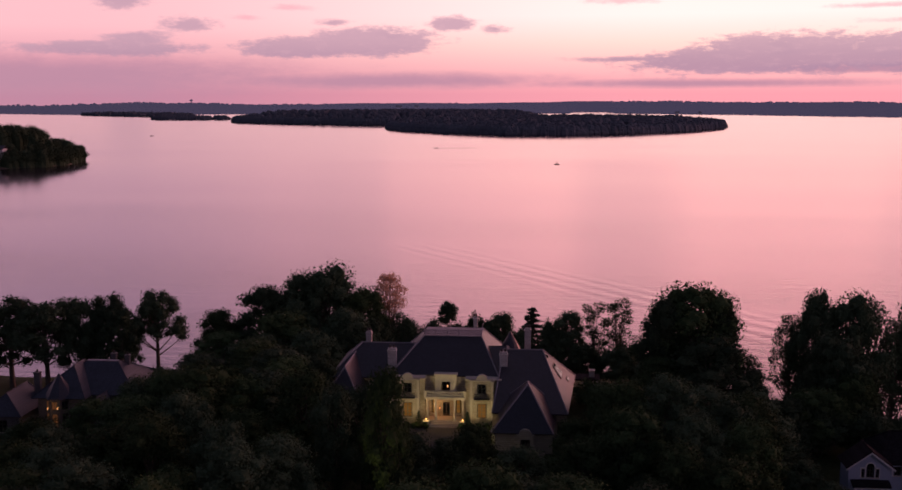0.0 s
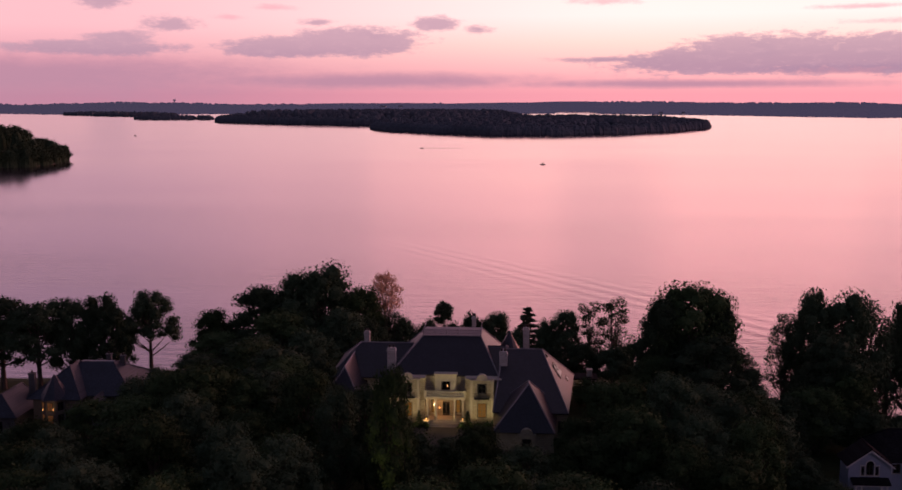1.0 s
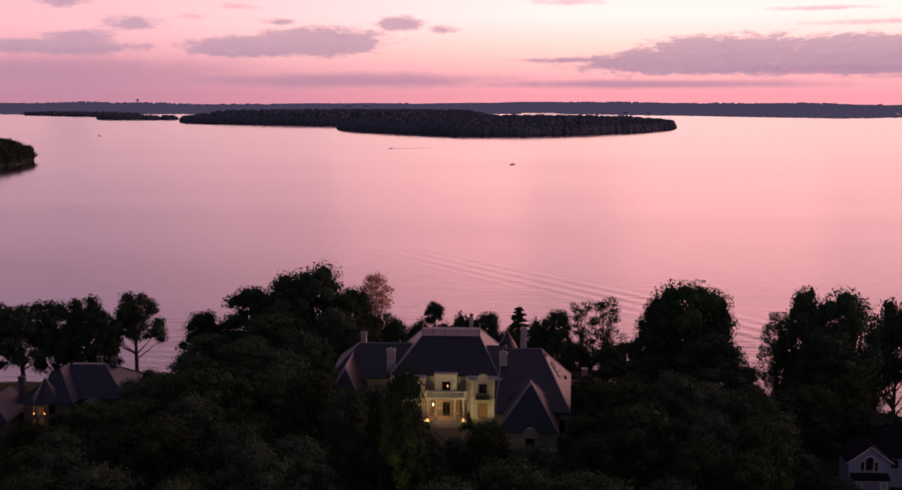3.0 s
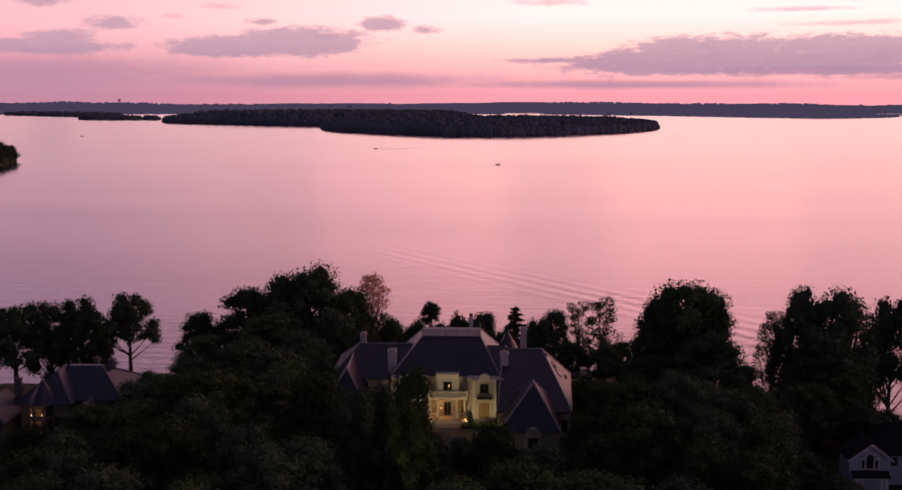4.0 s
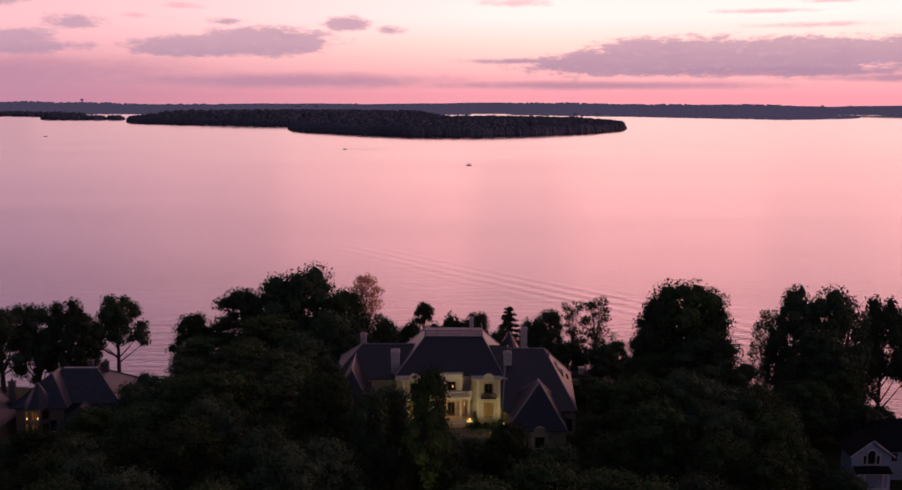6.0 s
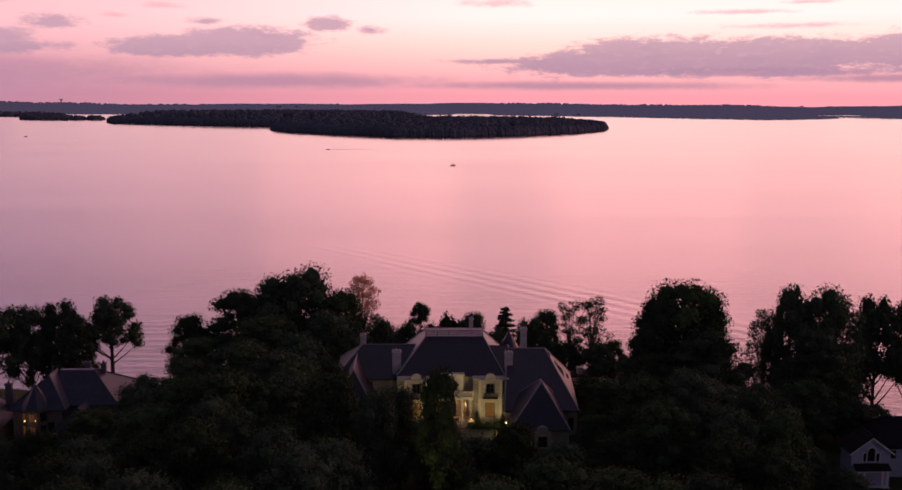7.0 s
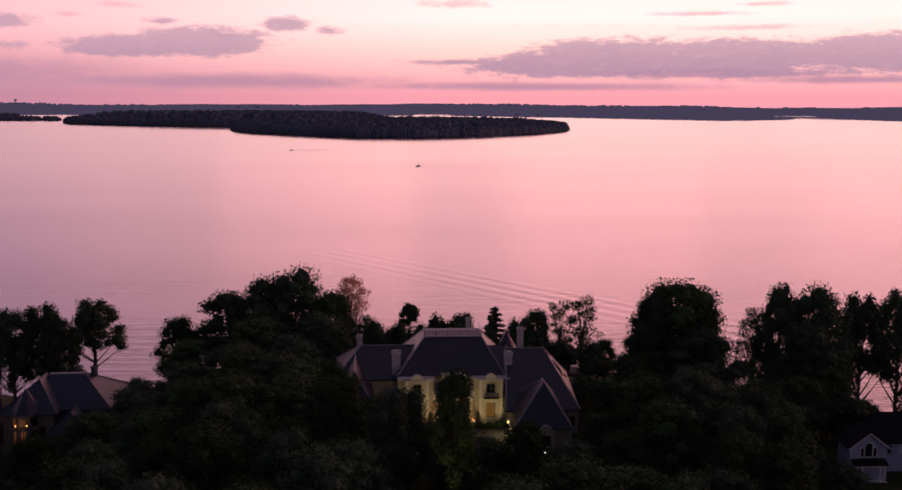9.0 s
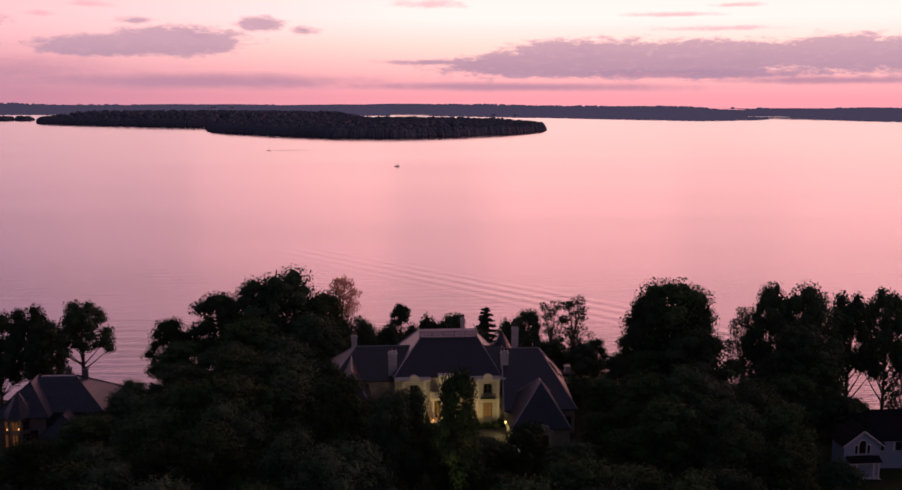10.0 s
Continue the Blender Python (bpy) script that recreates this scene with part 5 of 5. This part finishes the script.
for q in ((0, 1, 2), (5, 4, 3), (0, 2, 5, 3), (1, 4, 5, 2), (0, 3, 4, 1)):
    bm.faces.new([vs[i] for i in q])
vs = [bm.verts.new(p) for p in ((44.7, 147.0, 24.4), (50.7, 147.0, 24.4), (47.7, 147.0, 26.6), (44.7, 147.3, 24.4), (50.7, 147.3, 24.4), (47.7, 147.3, 26.6))]
for q in ((0, 1, 2), (5, 4, 3), (0, 2, 5, 3), (1, 4, 5, 2), (0, 3, 4, 1)):
    bm.faces.new([vs[i] for i in q])
gable = part("gable_wall", bm, SIDING, eh)
for k in range(26):
    z = 18.0 + k * 0.25
    boxed("clapboard", (44.68, 46.3, 146.965, 147.0, z, z + 0.235), SIDING, gable)
    boxed("clapboard", (49.1, 50.72, 146.965, 147.0, z, z + 0.235), SIDING, gable)
roof_planes("gable_roof", [[(44.2, 146.6, 24.15), (47.7, 146.6, 26.75), (47.7, 151.5, 26.75), (44.2, 151.5, 24.15)], [(51.2, 146.6, 24.15), (47.7, 146.6, 26.75), (47.7, 151.5, 26.75), (51.2, 151.5, 24.15)]], BROWNROOF, eh, ridge=BROWNROOF, thick=0.16, hips=[((47.7, 146.6, 26.75), (47.7, 151.5, 26.75))])
for s in (-1, 1):
    bm = bmesh.new()
    slab(bm, [(47.7, 146.62, 26.58), (47.7 + s * 3.45, 146.62, 24.02), (47.7 + s * 3.45, 146.62, 23.74), (47.7, 146.62, 26.28)], 0.05)
    part("bargeboard", bm, WHITE, eh)
win = window(eh, 47.15, 48.25, 22.7, 24.3, 147.08, GLASS, 1, 2)
window(eh, 46.45, 46.95, 22.7, 24.0, 147.08, GLASS, 0, 1)
window(eh, 48.45, 48.95, 22.7, 24.0, 147.08, GLASS, 0, 1)
bm = bmesh.new()
n = 12
for k in range(n):
    a0, a1 = math.pi * k / n, math.pi * (k + 1) / n
    slab(bm, [(47.7 + r * math.cos(a), 146.93, 24.3 + r * math.sin(a)) for a, r in ((a0, 0.56), (a1, 0.56), (a1, 0.72), (a0, 0.72))], 0.08)
part("arch_trim", bm, WHITE, eh)
bm = bmesh.new()
a = [bm.verts.new((47.7 + 0.54 * math.cos(math.pi * k / n), 146.975, 24.3 + 0.54 * math.sin(math.pi * k / n))) for k in range(n + 1)]
b = [bm.verts.new((v.co.x, 147.0, v.co.z)) for v in a]
bm.faces.new(a)
bm.faces.new(b[::-1])
for k in range(n + 1):
    bm.faces.new((a[k], b[k], b[(k + 1) % (n + 1)], a[(k + 1) % (n + 1)]))
part("fanlight", bm, GLASS, eh)
for x in (46.38, 47.02, 48.38, 49.02):
    boxed("window_trim", (x - 0.07, x + 0.07, 146.92, 147.0, 22.6, 24.25), WHITE, eh)
boxed("window_head", (46.3, 47.1, 146.92, 147.0, 24.02, 24.2), WHITE, eh)
boxed("window_head", (48.3, 49.1, 146.92, 147.0, 24.02, 24.2), WHITE, eh)
roof_planes("porch_roof", [[(45.0, 145.6, 21.75), (50.4, 145.6, 21.75), (50.4, 147.0, 22.4), (45.0, 147.0, 22.4)]], BROWNROOF, eh, thick=0.18)
boxed("porch_beam", (45.2, 50.2, 145.75, 145.95, 21.4, 21.62), WHITE, eh)
for x in (45.5, 46.3, 49.1, 49.9):
    boxed("porch_post", (x - 0.12, x + 0.12, 145.72, 145.96, 17.6, 21.4), WHITE, eh)
boxed("porch_floor", (45.0, 50.4, 145.5, 147.0, 17.2, 18.9), WHITE, eh)
walls("side_wall", 50.7, 63.0, 151.0, 160.0, 14.0, 23.6, SIDING, eh, [(52.4, 53.5, 21.6, 23.0), (55.4, 56.5, 21.6, 23.0), (58.4, 59.5, 21.6, 23.0)])
for x in (52.4, 55.4, 58.4):
    window(eh, x, x + 1.1, 21.6, 23.0, 151.08, GLASS, 1, 1)
    boxed("shutter", (x - 0.45, x - 0.14, 150.94, 151.0, 21.5, 23.1), WHITE, eh)
hip_roof("side_roof", 50.2, 63.6, 150.4, 160.6, 23.5, 27.0, 53.0, 60.0, 155.4, 155.4, BROWNROOF, eh, ridge=BROWNROOF)

# ---- on the lake ----
def boat(x, y, length, turn, label, canopy=True, wake=0.0):
    t = thing("motor_boat", label, "boat", "boats on the lake", at=(x, y, 0))
    t.rotation_euler = (0, 0, radians(turn))
    h, w = length * 0.11, length * 0.17
    bm = bmesh.new()
    rows = []
    for u, k in ((-0.5, 0.85), (-0.1, 1.0), (0.25, 0.85), (0.42, 0.45), (0.5, 0.03)):
        rows.append([bm.verts.new((u * length, s * w * k * q, z)) for s, q, z in ((-1, 1.0, h), (-1, 0.7, -0.2), (1, 0.7, -0.2), (1, 1.0, h))])
    for a, b in zip(rows, rows[1:]):
        for i in range(4):
            bm.faces.new((a[i], a[(i + 1) % 4], b[(i + 1) % 4], b[i]))
    bm.faces.new(rows[0])
    bm.faces.new(rows[-1])
    part("hull", bm, BOAT, t)
    boxed("console", (-0.15 * length, 0.05 * length, -w * 0.5, w * 0.5, h, h + 0.7), FRAME, t)
    if canopy:
        boxed("canopy", (-0.32 * length, 0.2 * length, -w * 0.8, w * 0.8, h + 1.9, h + 2.05), FRAME, t)
        for sx in (-0.3, 0.18):
            for sy in (-0.75, 0.75):
                boxed("canopy_pole", (sx * length - 0.04, sx * length + 0.04, sy * w - 0.04, sy * w + 0.04, h, h + 1.9), FRAME, t)
    if wake:
        bm = bmesh.new()
        for s in (-1, 1):
            slab(bm, [(-0.4 * length, s * 0.6, 0.12), (-0.4 * length, s * 1.3, 0.12), (-wake, s * wake * 0.10 + s * 0.8, 0.1), (-wake, s * wake * 0.10, 0.1)], 0.3)
        part("wake", bm, WATER, t, "low ridges of wake behind the boat")


boat(17.5, 1155, 6.5, 15, "dark pontoon boat drifting on open water")
boat(-152, 1496, 6.0, 190, "small motor boat trailing a long wake", False, 60)
boat(82, 1880, 8.0, 5, "low motor boat off the wooded island")
boat(-745, 1930, 7.0, 0, "small boat far out on the lake", False)
boat(-370, 2560, 7.0, 20, "tiny moored boat off the island", False)

bridge = thing("road_bridge", "long low concrete bridge across the bay mouth", "bridge")
p0, p1 = Vector((1535, 3900, 0)), Vector((1745, 3760, 0))
run = (p1 - p0).normalized()
side = Vector((-run.y, run.x, 0))
bm = bmesh.new()
for z0, z1, w in ((2.6, 3.6, 5.0), (3.6, 4.4, 5.2)):
    vs = [bm.verts.new(p + side * s * w + Vector((0, 0, z))) for z in (z0, z1) for p, s in ((p0, -1), (p1, -1), (p1, 1), (p0, 1))]
    for q in ((3, 2, 1, 0), (4, 5, 6, 7), (0, 1, 5, 4), (1, 2, 6, 5), (2, 3, 7, 6), (3, 0, 4, 7)):
        bm.faces.new([vs[i] for i in q])
# bridge and water tower wear the far land's emitted haze too
part("bridge_deck", bm, HAZED_FAR, bridge)
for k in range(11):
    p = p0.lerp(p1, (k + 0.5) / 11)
    boxed("pier", (p.x - 1.4, p.x + 1.4, p.y - 1.4, p.y + 1.4, -1, 2.6), HAZED_FAR, bridge)

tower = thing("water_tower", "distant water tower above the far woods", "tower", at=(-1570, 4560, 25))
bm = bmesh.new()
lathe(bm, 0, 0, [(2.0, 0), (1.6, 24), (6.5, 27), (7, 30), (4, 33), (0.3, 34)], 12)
part("tank", bm, HAZED_FAR, tower)

# the two at y = 4640 are pale blocks standing in for bright water
for k, (x, y, z, w) in enumerate([(-700, 4300, 2.0, 16), (-1010, 4235, 2.0, 9), (-985, 4236, 2.0, 7), (-640, 4640, 20, 26), (-560, 4640, 20, 18), (520, 4060, 2.0, 14), (600, 4020, 2.0, 10), (-120, 4255, 2, 12)]):
    h = thing("lakeside_house", "tiny pale house on the far shore", "house", "houses on the far shore", at=(x, y, z))
    boxed("wall", (-w / 2, w / 2, -4, 4, -1, 5), WHITE, h)
    roof_planes("roof", [[(-w / 2 - 0.6, -4.8, 4.8), (w / 2 + 0.6, -4.8, 4.8), (w / 2 + 0.6, 0, 8), (-w / 2 - 0.6, 0, 8)], [(-w / 2 - 0.6, 4.8, 4.8), (w / 2 + 0.6, 4.8, 4.8), (w / 2 + 0.6, 0, 8), (-w / 2 - 0.6, 0, 8)]], GREYROOF, h, thick=0.3)

# a pale villa among the trees of the near point
villa = thing("lakeside_villa", "pale villa half hidden among trees on the point", "house", at=(-585, 1068, 15))
boxed("wall", (-9, 9, -5, 5, -6, 6), WHITE, villa)
roof_planes("roof", [[(-10, -6, 5.8), (10, -6, 5.8), (10, 0, 9.5), (-10, 0, 9.5)], [(-10, 6, 5.8), (10, 6, 5.8), (10, 0, 9.5), (-10, 0, 9.5)]], GREYROOF, villa, thick=0.3, ridge=GREYROOF)
